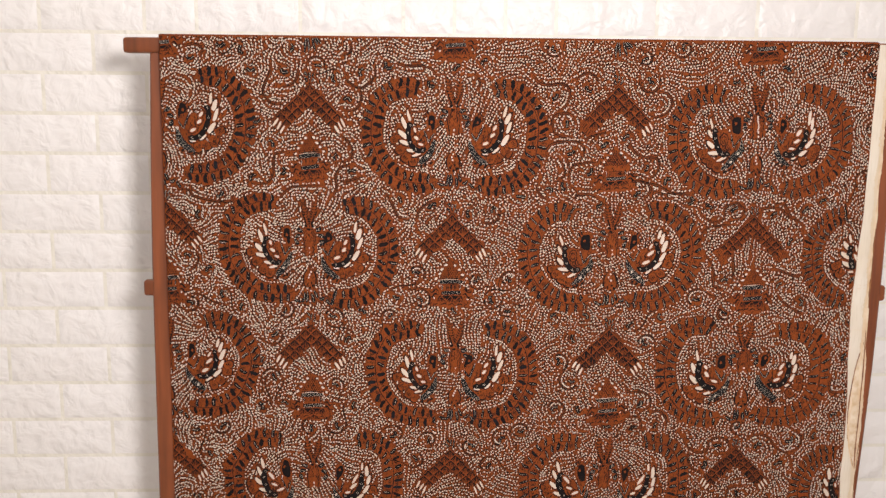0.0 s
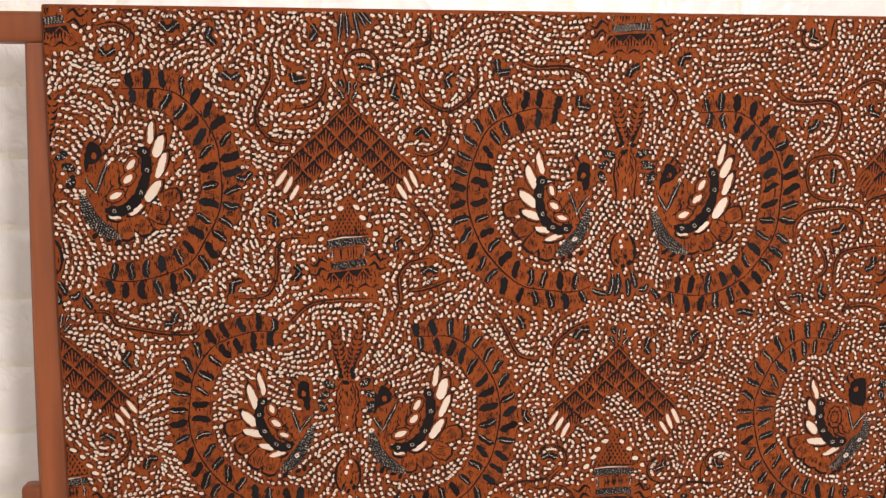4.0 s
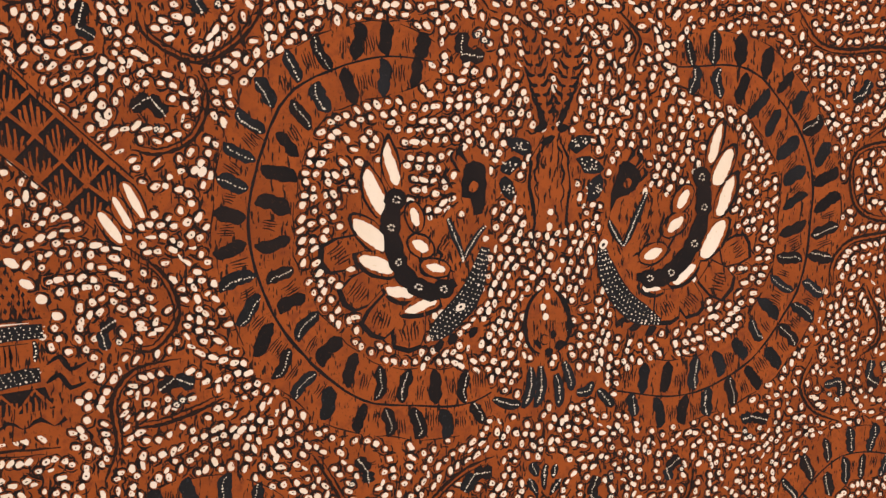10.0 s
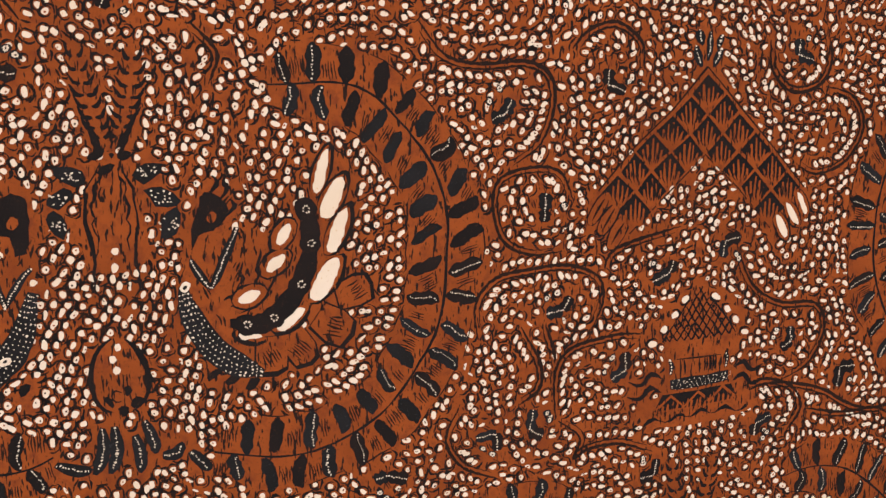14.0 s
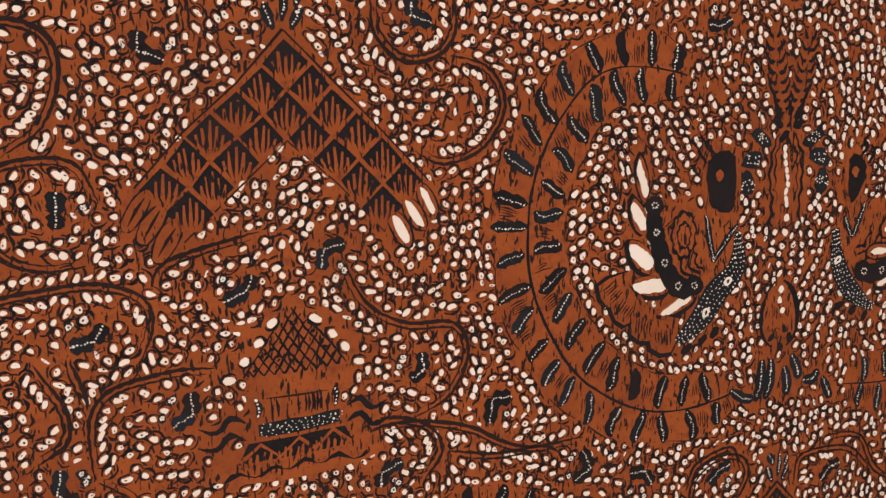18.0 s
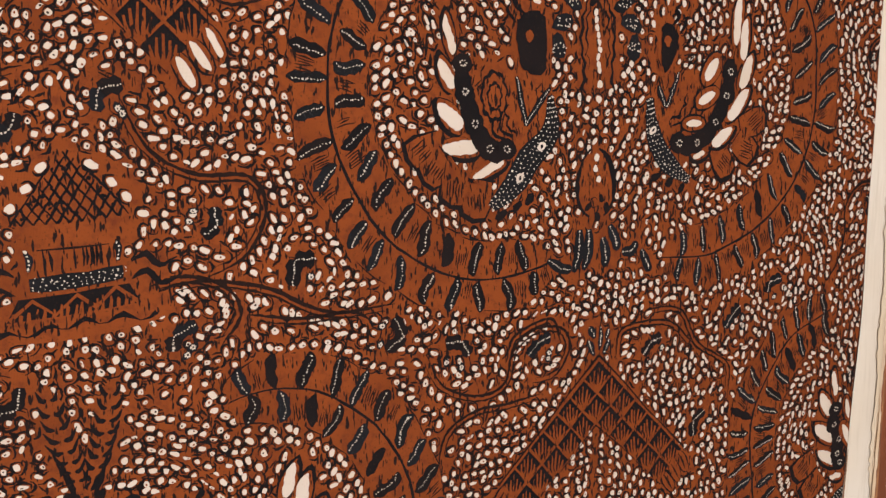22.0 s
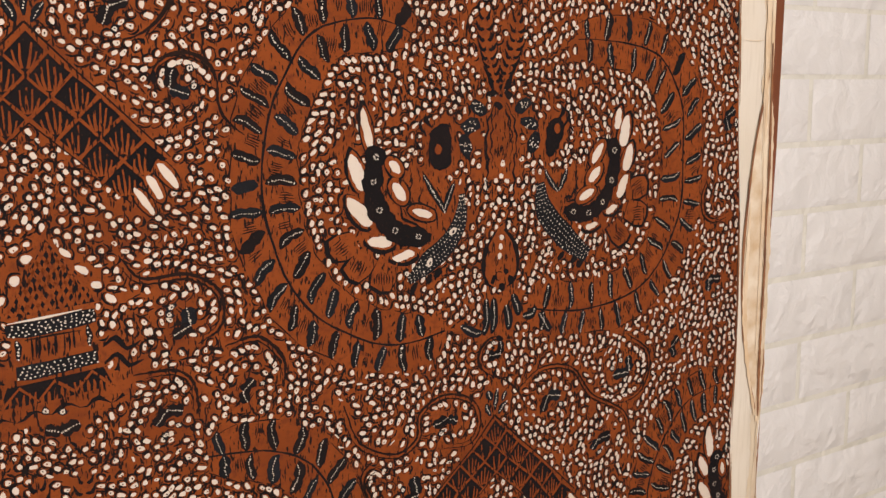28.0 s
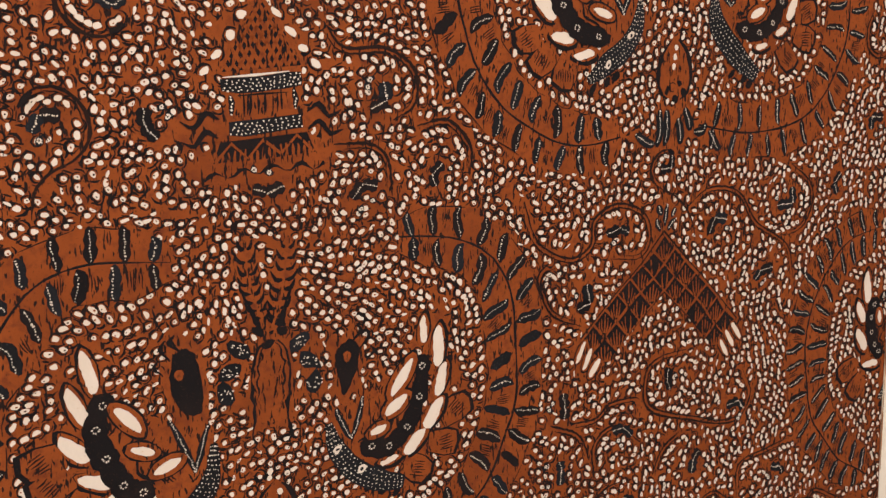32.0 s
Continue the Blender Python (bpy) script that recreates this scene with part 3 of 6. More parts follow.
def insect(o, size, seed, beaded=False):
    """The slim winged figure between the two wings, with its tail of dotted plumes."""
    random.seed(seed), np.random.seed(seed)
    ink = Ink()
    mm = 0.001 * size
    P = lambda q: np.array([(o[0] + x * mm, o[1] + y * mm) for x, y in q])
    for s in (-1, 1):
        rib = smooth_line([(s * 1.0, 50), (s * 5.5, 62), (s * 9.0, 76), (s * 11.5, 94)], 20)
        spread = np.interp(np.arange(20), (0, 4, 10, 16, 19), (2.0, 5.0, 6.2, 4.6, 1.0))
        take_poly(P(np.vstack([rib + np.c_[spread, 0 * spread], (rib - np.c_[spread, 0 * spread])[::-1]])))
        leaf = ink.piece("leaf")
        leaf.stroke(P(rib), spread * 2 * mm, BRN, 2)
        leaf.stroke(P(rib[:9] + (s * 2.6, -1.5)), np.array((0.8, 1.6, 2.6, 3.0, 2.6, 2.2, 1.8, 1.2, 0.6)) * mm, BLK, 3)
        for k in range(3, 19, 2):
            for e in (1, -1):
                w = spread[k] * (1.0 if e > 0 else 0.8) * random.uniform(0.85, 1.1)
                a = rib[k] + (e * s * 0.7, 0)
                leaf.stroke(P(smooth_line([a, a + (e * s * 0.55 * w, 0.4), a + (e * s * w, 4.6)], 5)), np.array((0.8, 2.0, 1.9, 1.4, 0.4)) * mm, BLK, 4)
        leaf.stroke(P(rib), (0.0012, 0.0013, 0.0005), BRN, 5)
        for x, y, a in ((15, 41, 0.5), (20, 31, -0.4), (22, 20, 1.2)):
            dotted = ink.piece("dotted_leaf")
            dotted.blob(o[0] + s * x * mm, o[1] + y * mm, 6.4 * mm, 3.9 * mm, a * s, NVY, 3, 9, 0.2)
            for k in range(15):
                dotted.blob(o[0] + s * (x + random.uniform(-3.8, 3.8)) * mm, o[1] + (y + random.uniform(-2.5, 2.5)) * mm, 0.00040, 0.00038, 0, CRM, 4, 5)
            take_line(P([(s * x, y)]), 0.006)
        for line, wd in (([(s * 4, 44), (s * 9, 34), (s * 10, 20), (s * 8, 8), (s * 9, -4), (s * 6.5, -12)], 0.0014), ([(s * 2.5, 43), (s * 6, 34), (s * 7, 22), (s * 5.5, 9)], 0.0009)):
            line = smooth_line(line, 16)
            line[:, 0] += s * 0.8 * np.sin(line[:, 1] * 0.75 + seed)
            ink.stroke(P(line), wd * np.interp(np.arange(16), (0, 3, 9, 15), (0.4, 0.9, 1.1, 0.25)) * np.random.uniform(0.6, 1.45, 16), BLK, 4)
    trunk = smooth_line([(-3, 49), (-9, 36), (-12, 20), (-11, 3), (0, 0), (12, 3), (13, 20), (10, 36), (3, 49), (-3, 49)], 32)
    take_poly(P(trunk))
    ink.fill(P(trunk), BRN, 2)
    for x, y, a, b in ((-5.5, 49, 3.6, 2.0), (3.5, 53, 4.2, 2.0), (5.5, 48, 3.0, 2.2), (-1.5, 42.5, 3.6, 2.0), (0.5, 48, 1.2, 1.0)):
        ink.blob(o[0] + x * mm, o[1] + y * mm, a * mm, b * mm, random.uniform(-0.9, 0.9), BLK, 4, 9, 0.15)
    for k in range(9):
        hatch(ink, (o[0] + random.uniform(-6, 6) * mm, o[1] + random.uniform(12, 38) * mm), random.uniform(1.3, 1.8), 0.006, 1, 0.0016, 4, 0.0010)
    for k in range(8 if beaded else 0):
        ink.blob(o[0] + random.uniform(-1.2, 1.2) * mm, o[1] + (37 - 3.7 * k) * mm, 1.9 * mm, 1.2 * mm, 1.57 + random.uniform(-0.3, 0.3), CRM, 5, 9)
    for k in range(4):
        FREE_DOTS.append((o[0] + random.uniform(-1, 1) * mm, o[1] + (9 - 7 * k) * mm, random.uniform(1.5, 2.1), random.uniform(1.2, 1.5), random.uniform(1.2, 1.9)))
        take_line(P([(0, 9 - 7 * k)]), 0.0028)
    bulb = smooth_line([(0, -27), (-8, -34), (-11.5, -46), (-9, -57), (0, -62), (9, -57), (11.5, -46), (8, -34), (0, -27)], 28)
    take_poly(P(bulb))
    tip = ink.piece("tail_bulb")
    tip.fill(P(bulb), BRN, 2)
    tip.stroke(P(bulb[1:13]), np.array((0.8, 1.2, 1.6, 1.4, 2.4, 2.0, 2.8, 2.2, 1.6, 2.0, 1.2, 0.8)) * mm, BLK, 3)
    tip.stroke(P(bulb[15:27]), np.array((0.8, 1.4, 1.8, 1.5, 2.2, 3.0, 2.4, 3.2, 2.6, 2.8, 1.6, 0.8)) * mm, BLK, 3)
    for x, y, a, b in ((3, -52, 2.2, 1.6), (6, -57, 2.8, 2.0), (0.5, -60.5, 2.6, 2.0), (-5, -56, 3.0, 1.3)):
        tip.blob(o[0] + x * mm, o[1] + y * mm, a * mm, b * mm, random.uniform(0.6, 2.2), BLK, 4, 8, 0.2)
    tip.arc(o[0] - 1.5 * mm, o[1] - 54 * mm, 2.2 * mm, 2.6 * mm, 0, 0.5, 5.0, 0.0009, BLK, 4)
    for k in range(3):
        hatch(tip, (o[0] + random.uniform(-6, 6) * mm, o[1] + random.uniform(-50, -36) * mm), 1.5, 0.005, 2, 0.0014, 4, 0.0008)
        tip.blob(o[0] + random.uniform(-3, 2) * mm, o[1] + (-33 - 5 * k) * mm, 1.5 * mm, 1.7 * mm, 0, CRM, 5, 8)
    tails = ((-9, -67, -12, -88), (-4, -67, -6, -88), (4, -72, 6, -88), (8, -66, 13, -80), (-27, -81, -13, -86), (16, -81, 25, -76), (28, -80, 35, -91))
    for x0, y0, x1, y1 in tails:
        line = smooth_line([(x0, y0), ((x0 + x1) / 2 + 1.5, (y0 + y1) / 2 - 2), (x1, y1)], 8)
        take_line(P(line), 0.0042)
        plume = ink.piece("plume")
        plume.stroke(P(line), np.array([2.6, 4.6, 5.4, 5.6, 5.4, 5.0, 4.2, 1.8]) * mm, NVY, 4)
        plume.dots(P(line[:-1]), 0.0013, 0.00040, 5)
    return ink


def tail(x, seed):
    """The tail of a winged figure whose upper part goes over the rail."""
    random.seed(seed), np.random.seed(seed)
    for a, b, c, d in ((-4.5, -1, -8, -27), (-1.5, -1, 0, -26), (5, -1, 12, -25), (8, -1, 16, -14), (11, -1, 21, -12)):
        line = smooth_line([(a, b), ((a + c) / 2 + random.uniform(-1, 1), (b + d) / 2), (c, d)], 9) * 0.001 + (x, 1.5525)
        take_line(line, 0.0036)
        ink = Ink()
        ink.stroke(line, np.array([2.2, 3.2, 4.2, 4.8, 5.0, 4.6, 4.0, 3.0, 1.0]) * 0.001, NVY, 4)
        ink.dots(line, 0.0013, 0.00042, 5)
        ink.mesh("plume", batik)


def chevron(o, size, seed, dark=False, count=6, pale_ends=(True, True)):
    """A roof-shaped band of small black-and-brown diamonds with fingered ends and a crown of plumes."""
    random.seed(seed), np.random.seed(seed)
    ink = Ink()
    mm = 0.001 * size
    e1, e2 = np.array((10.0, -9.9)), np.array((-10.0, -9.9))
    P = lambda q: np.array([(o[0] + x * mm, o[1] + y * mm) for x, y in q])
    gx, gy = 10.0 * (count - 6), -9.9 * (count - 6)
    shape = [(0, 3), (62 + gx, -59 + gy), (42 + gx, -80 + gy), (0, -40), (-42 - gx, -80 + gy), (-62 - gx, -59 + gy)]
    take_poly(P(shape))
    for s in (-1, 1):
        ink.add(P([(0, 3), (s * (62 + gx), -59 + gy), (s * (42 + gx), -80 + gy), (0, -40)]), [(0, 1, 2, 3)], BRN, 2)
        ink.stroke(P([(0, 2.6), (s * 20, -17.5), (s * 40, -37.5), (s * (61 + gx), -58.5 + gy)]), (0.0010, 0.0007, 0.0009), DRK, 3)
        ink.stroke(P([(0, -40.5), (s * 20, -60), (s * (42 + gx), -80.5 + gy)]), (0.0007, 0.0005), DRK, 3)
    cells = sorted({(i, j) for i in range(count) for j in range(2)} | {(j, i) for i in range(count) for j in range(2)})
    for i, j in cells:
        top = i * e1 + j * e2
        c = top + (0, -9.9)
        q = [c + (0, 9.0), c + (9.0, 0.2), c + (5.2, -3.6), c + (0, -5.5), c + (-5.2, -3.6), c + (-9.0, 0.2)]
        if dark:
            q[2], q[3], q[4] = c + (4.4, -4.4), c + (0, -8.8), c + (-4.4, -4.4)
        q = np.array(q) + np.random.uniform(-0.5, 0.5, (6, 2))
        diamond = ink.piece("diamond")
        diamond.fill(P(q), BLK, 3)
        for k, (dx, h) in enumerate(((-5.2, 1.6), (-2.7, 4.4), (0.0, 6.6), (2.7, 4.2), (5.2, 1.4))):
            if dark and random.random() < 0.12:
                continue
            top_at = c + (dx + random.uniform(-0.4, 0.4), h - 1.0 + random.uniform(-0.8, 0.8))
            diamond.stroke(P([c + (dx * 0.55, -7.0), c + (dx * 0.9, -2.5), top_at]), np.array((1.8, 1.3, 0.9)) * mm * (0.8 if dark else 1.0), BRN, 4)
            if random.random() < 0.4:
                diamond.stroke(P([c + (dx * 0.6 + 1.1, -6.0), c + (dx + 1.2, -3.0)]), (0.0003, 0.0008), BLK, 5)
        ink.stroke(P([top, top + e1 * 0.5, top + e1]), 0.0013 * size, BRN, 5)
        ink.stroke(P([top, top + e2 * 0.5, top + e2]), 0.0013 * size, BRN, 5)
    for s in (-1, 1):
        pale = pale_ends[s > 0]
        for k, (x, y) in enumerate(((60, -68), (54, -73.5), (48.5, -80))):
            x, y = x + gx, y + gy
            ang = math.radians(-62 if s > 0 else -118) + random.uniform(-0.1, 0.1)
            c = P([(s * x, y)])[0]
            take_line([c], 0.0075)
            finger = ink.piece("finger")
            finger.blob(*c, 10.2 * mm, 4.4 * mm, ang, BLK, 3, 12, 0.05)
            finger.blob(*c, 9.4 * mm, 3.6 * mm, ang, BRN, 4, 12, 0.05)
            if pale:
                finger.blob(*c, random.uniform(7.0, 8.4) * mm, random.uniform(1.65, 2.1) * mm, ang, CRM, 5, 14, 0.05, 0.0, 0.85)
            else:
                ink.stroke(P([(s * (x - 3), y + 5), (s * x, y), (s * (x + 3), y - 6)]), (0.0004, 0.0012, 0.0003), DRK, 5)
    for x0, y0, x1, y1, wd in ((-3.5, 2.5, -7.5, 12, 4.6), (-3, 13.5, -6.5, 21, 5.6), (0, 5.5, 1.6, 21, 3.8), (3.2, 2.5, 8.4, 12, 4.0), (5.2, 12, 7.6, 20, 3.6)):
        tip = np.array((x1, y1)) + np.random.uniform(-0.8, 0.8, 2)
        line = smooth_line([(x0, y0), ((x0 + x1) / 2 + random.uniform(-0.6, 0.6), (y0 + y1) / 2), tip], 7)
        take_line(P(line), 0.0028)
        ink.stroke(P(line), np.array([0.3, 0.62, 0.9, 1.05, 1.0, 0.85, 0.3]) * wd * mm, NVY, 3)
        ink.dots(P(line[1:]), 0.0013, 0.00042, 4)
    return ink


def temple(o, size, seed, plain_band=False, wide=0.95, bold=False):
    """A small tiered shrine: a netted roof edged with beads, two dotted beams, and a base with zigzags."""
    random.seed(seed), np.random.seed(seed)
    ink = Ink()
    mm = 0.001 * size
    lean = random.uniform(-0.02, 0.10)
    P = lambda q: np.array([(o[0] + wide * x * mm, o[1] + (y + lean * x) * mm) for x, y in q])
    roof = [(0, -82), (23, -119), (-23, -119)]
    base = smooth_line([(-20, -119), (-19, -135), (-20, -148), (-36, -158), (-34, -166), (0, -172), (33, -166), (35, -158), (20, -148), (19, -135), (20, -119)], 30)
    take_poly(P(roof)), take_poly(P(base))
    ink.add(P(roof), [(0, 1, 2)], BRN, 2)
    ink.fill(P(base), BRN, 2)
    for k in range(-5, 6):
        for s in (-1, 1):
            a, b = np.array((k * 4.2, -118.0)), np.array((k * 4.2 + s * 24, -118.0 + 40))
            g = np.array([a + (b - a) * f for f in np.linspace(0, 1, 25)])
            g = np.array([q for q in g if abs(q[0]) < (-84 - q[1]) * 0.66 and q[1] >= -118.5])
            if len(g) > 2:
                ink.stroke(P(g), (0.0010 if plain_band else 0.0017) * size, BLK if plain_band else BRN, 4)
    if not plain_band:
        ink.add(P([(0, -86), (20.5, -118.5), (-20.5, -118.5)]), [(0, 1, 2)], BLK, 3)
    for k in range(26 if plain_band else 0):
        y = random.uniform(-117, -94)
        x = random.uniform(-1, 1) * (-86 - y) * 0.62
        ink.blob(*P([(x, y)])[0], 1.0 * mm, 0.8 * mm, 0.8, BLK, 3, 6, 0.2)
    for s in (-1, 1):
        for k in range(4):
            c = P([(s * (8.5 + 6.4 * k) + random.uniform(-1, 1), -94 - 8.2 * k + random.uniform(-1, 1))])[0]
            take_line([c], 0.0052)
            bead = ink.piece("bead")
            lean_ = -s * random.uniform(0.1, 0.9)
            ln = random.uniform(2.3, 3.3)
            bead.arc(*c, (ln + 1.0) * mm, 3.0 * mm, lean_, random.random() * 6, 3.6, 0.0013, BLK, 3)
            bead.blob(*c, ln * mm, random.uniform(1.6, 2.1) * mm, lean_, CRM, 5, 10, 0.06)

    def beam(x0, x1, y, h, dark, rows):
        k = np.linspace(x0, x1, 6)
        ink.stroke(P(np.c_[k, np.full(6, y)]), np.array([0.8, 1, 1.05, 0.95, 1, 0.9]) * h * mm, dark, 4)
        for r in range(rows):
            ink.dots(P(np.c_[k + 0.4 * r, np.full(6, y + (r - (rows - 1) / 2) * h / (rows + 0.6))])[0:6], 0.0022 + 0.0002 * r, 0.00046 if bold else 0.00034, 5)

    if not plain_band:
        beam(-21, 20, -124.5, 7.0, NVY, 4)
        ink.stroke(P([(-20, -120.6), (-5, -120.2), (14, -120.6)]), (0.0004, 0.0009, 0.0003), CRM, 6)
    for k in range(11):
        x = random.uniform(-11, 11)
        ink.stroke(P([(x, -130 + random.uniform(0, 2)), (x + 0.4, -134), (x + 0.2, -138 + random.uniform(-1, 1))]), (0.0004, 0.0011, 0.0004), BLK, 4)
    ink.stroke(P([(-13, -129.5), (0, -129), (13, -129.8)]), (0.0004, 0.0008, 0.0004), DRK, 4)
    for x in (-17, 16):
        line = [(x, -129), (x + 1, -133), (x + 0.5, -138)]
        ink.stroke(P(smooth_line(line, 6)), (0.0012, 0.0034, 0.0012), NVY, 4)
        ink.dots(P(line), 0.0016, 0.0005, 5)
    beam(-17, 19, -144, 7.2, NVY, 4)
    ink.add(P([(-21, -149.5), (0, -149.5), (21, -149.5), (25, -159), (0, -160), (-25, -159)]), [(0, 1, 4, 5), (1, 2, 3, 4)], BLK, 3)
    zig = [(-24 + 8 * k, -158.5 if k % 2 == 0 else -150.5) for k in range(7)]
    ink.stroke(P(zig), 0.0016, BRN, 5)
    for k in range(17):
        x = -23 + 2.8 * k + random.uniform(-0.4, 0.4)
        ink.stroke(P([(x, -160.5), (x + 0.3, -156.5), (x + 0.2, -153.5 - 2.5 * random.random())]), (0.0015, 0.0011, 0.0006), BRN, 4)
    ink.stroke(P([(-24, -149), (0, -148.4), (24, -149)]), 0.0011, BRN, 5)
    wave = [(x, -165 + 1.8 * math.sin(x * 0.45)) for x in range(-30, 31, 3)]
    ink.stroke(P(wave), 0.0012 * (1 + 0.8 * np.sin(np.arange(21) * 1.3)), BLK, 4)
    for k in range(14):
        q = P([(random.uniform(-27, 27), random.uniform(-164, -159))])[0]
        hatch(ink, q, 1.5, 5 * mm, 1, 0.001, 4, 0.0006)
    for s in (-1, 1):
        for j in range(2):
            a = smooth_line([(s * 22, -140 - 8 * j), (s * 28, -137 - 8 * j), (s * 33, -143 - 8 * j), (s * 40, -140 - 9 * j)], 10)
            take_line(P(a), 0.003)
            ink.stroke(P(a), (0.0006, 0.0028, 0.0022, 0.0004), BLK, 4)
    return ink


def glyph(ink, c, turn, size=1.0, bend=None):
    """A crooked black sprig with a bent row of wax dots, and its small companions."""
    mm = 0.001 * size
    ca, sa = math.cos(turn), math.sin(turn)
    P = lambda q: np.array([(c[0] + (ca * x - sa * y) * mm, c[1] + (sa * x + ca * y) * mm) for x, y in q])
    bend = random.uniform(2.0, 6.0) if bend is None else bend
    a, b, d = (-7.0, -0.5 * bend), (random.uniform(-2, 2), 0.5 * bend), (7.0, -0.5 * bend)
    for p, q in ((a, b), (b, d)):
        ink.stroke(P(np.linspace(p, q, 5)), np.array([3.8, 7.0, 5.4, 7.4, 4.2]) * mm * random.uniform(0.85, 1.05), BLK if random.random() < 0.5 else NVY, 3)
    ink.dots(P([a, b, d]), 0.0012, 0.00040, 4)
    for k in range(random.randint(1, 2)):
        q = P([(random.uniform(-6, 6), random.uniform(-10, -6))])[0]
        ink.blob(*q, 2.4 * mm, 1.6 * mm, random.random() * 3, NVY, 3, 8, 0.15)
        rosette(ink, q, 0.0008, 4)
    take_line(P([a, (-3.7, -bend / 2 + 1), b, (3.7, -bend / 2 + 1), d]), 0.0045)
    for k in range(4):
        hatch(ink, P([(random.uniform(-6, 6), random.uniform(-8, 6))])[0], random.uniform(0, 3), 0.004, 2, 0.0012, 2, 0.0006)


STEM_AT = []            # places and directions of the stems, for the flow of the dots
VINES = []              # centres of the scrolls, for the flow of the dots


def scroll(ink, c, r, start, spin):
    """A curled vine round a sprig: a dark line with a finer one inside it."""
    k = np.linspace(0, 1, 22)
    rad = r * (1.25 - 0.55 * k)
    ang = start + spin * k * random.uniform(3.0, 4.2)
    pts = np.c_[c[0] + rad * np.cos(ang), c[1] + 0.92 * rad * np.sin(ang)]
    ink.stroke(pts, (0.0007, 0.0017, 0.0019, 0.0012, 0.0004), DRK, 3)
    inner = np.c_[c[0] + (rad - 0.0021) * np.cos(ang), c[1] + 0.92 * (rad - 0.0021) * np.sin(ang)]
    ink.stroke(inner[2:-3], (0.0003, 0.0007, 0.0003), DRK, 3)
    ink.stroke(pts[-5:] + (pts[-5:] - c) * -0.07, (0.0006, 0.0028, 0.0030, 0.0022, 0.0007), BLK, 3)
    take_line(pts, 0.0019)
    VINES.append((c[0], c[1], spin))
    for off, lean in ((-0.0046, 0.35), (0.0040, -0.7)):
        for k in range(1, 21):
            if k % 2 == 0 and random.random() < 0.75:
                q = (c[0] + (rad[k] + off) * math.cos(ang[k]), c[1] + 0.92 * (rad[k] + off) * math.sin(ang[k]))
                if not is_taken(*q):
                    FREE_DOTS.append((q[0], q[1], random.uniform(1.4, 2.4), random.uniform(1.05, 1.3), ang[k] + math.pi / 2 + lean * spin))
                    take_line([q], 0.0028)
    # tail that swings away from the scroll
    d = np.array((-math.sin(ang[0]), math.cos(ang[0]))) * -spin
    n = np.array((math.cos(ang[0]), math.sin(ang[0])))
    ln = random.uniform(0.018, 0.034)
    tail = bezier(pts[0], pts[0] + d * ln * 0.4, pts[0] + d * ln * 0.8 + n * ln * 0.2, pts[0] + d * ln + n * ln * 0.7, 10)
    ink.stroke(tail, (0.0013, 0.0015, 0.0004), DRK, 3)
    take_line(tail, 0.0016)


batik = tagged(empty("batik_cloth", (0.13, CLOTH_Y, V0)), "brown batik cloth with cream and black winged motifs, on wooden frame", "batik cloth")


def under(ob):
    """Keeps a mesh drawn in world places where it is, under the cloth."""
    if ob is not None and ob.parent is batik:
        ob.matrix_parent_inverse = Matrix.Translation(batik.location).inverted()
    return ob


WINGED = ((-0.478, 1.387, 1.0), (0.024, 1.392, 1.0), (0.543, 1.394, 1.0), (-0.2235, 1.184, 1.0), (0.302, 1.187, 1.0), (0.829, 1.184, 1.0),
          (-0.478, 0.973, 1.0), (0.0325, 0.973, 1.0), (0.545, 0.979, 1.0), (-0.220, 0.755, 1.0), (0.305, 0.760, 1.0), (0.829, 0.757, 1.0))
# the drawings of the wings, in millimetres from the middle of the ring
RING_A = dict(
    mid=((11.5, 79.5), (-2.5, 81), (-16.5, 80.5), (-30, 77.5), (-43.5, 71.5), (-53.5, 63.5), (-62, 50), (-68, 35.5), (-71, 19.5), (-71.5, 3), (-69.5, -15.5), (-62.5, -35.5), (-52, -50.5), (-38, -66.5), (-19.5, -77.5), (2.5, -81.5), (25, -82.5), (41.5, -76.5)),
   
    feathers=((-7.5, 33.5, 22, 7, 96), (-15.5, 21, 24, 10, 103), (-18.5, 1, 21, 12.5, 129), (-15.5, -13, 18.5, 10, 153), (-4, -26.5, 13.5, 9, 157), (5.5, -33.5, 15.5, 7, 194)),
    spine=((-4.5, 21), (-8, 12), (-9, 2), (-5.5, -10.5), (0.5, -20.5), (10.5, -26.5), (22, -21.5)), spine_width=9.5,
    plumes=((2.5, 9, 9.5, 6.5, 110), (6, -4, 10, 7.5, 150), (13, -14.5, 9.5, 6, 165)),
    head=((26, 32), (29.5, 34.5), (35.5, 32.5), (36.5, 20.5), (35.5, 10.5), (31.5, 9.5), (29.5, 17), (25, 19.5), (25, 27)), eye=(30.5, 23),
    beak=((19, 8.5), (26.5, -12), (37, 3)), beak_width=3.5, breast=((37.5, -7), (33.5, -19.5), (26, -32), (15.5, -44.5), (10, -49)), breast_widths=(4, 9, 12, 11, 4),
    spots=((24, -34), ), leaves=((-31, -7, 190), (-22, -24, 212), (-11.5, -37, 235), (0, -44, 258)))
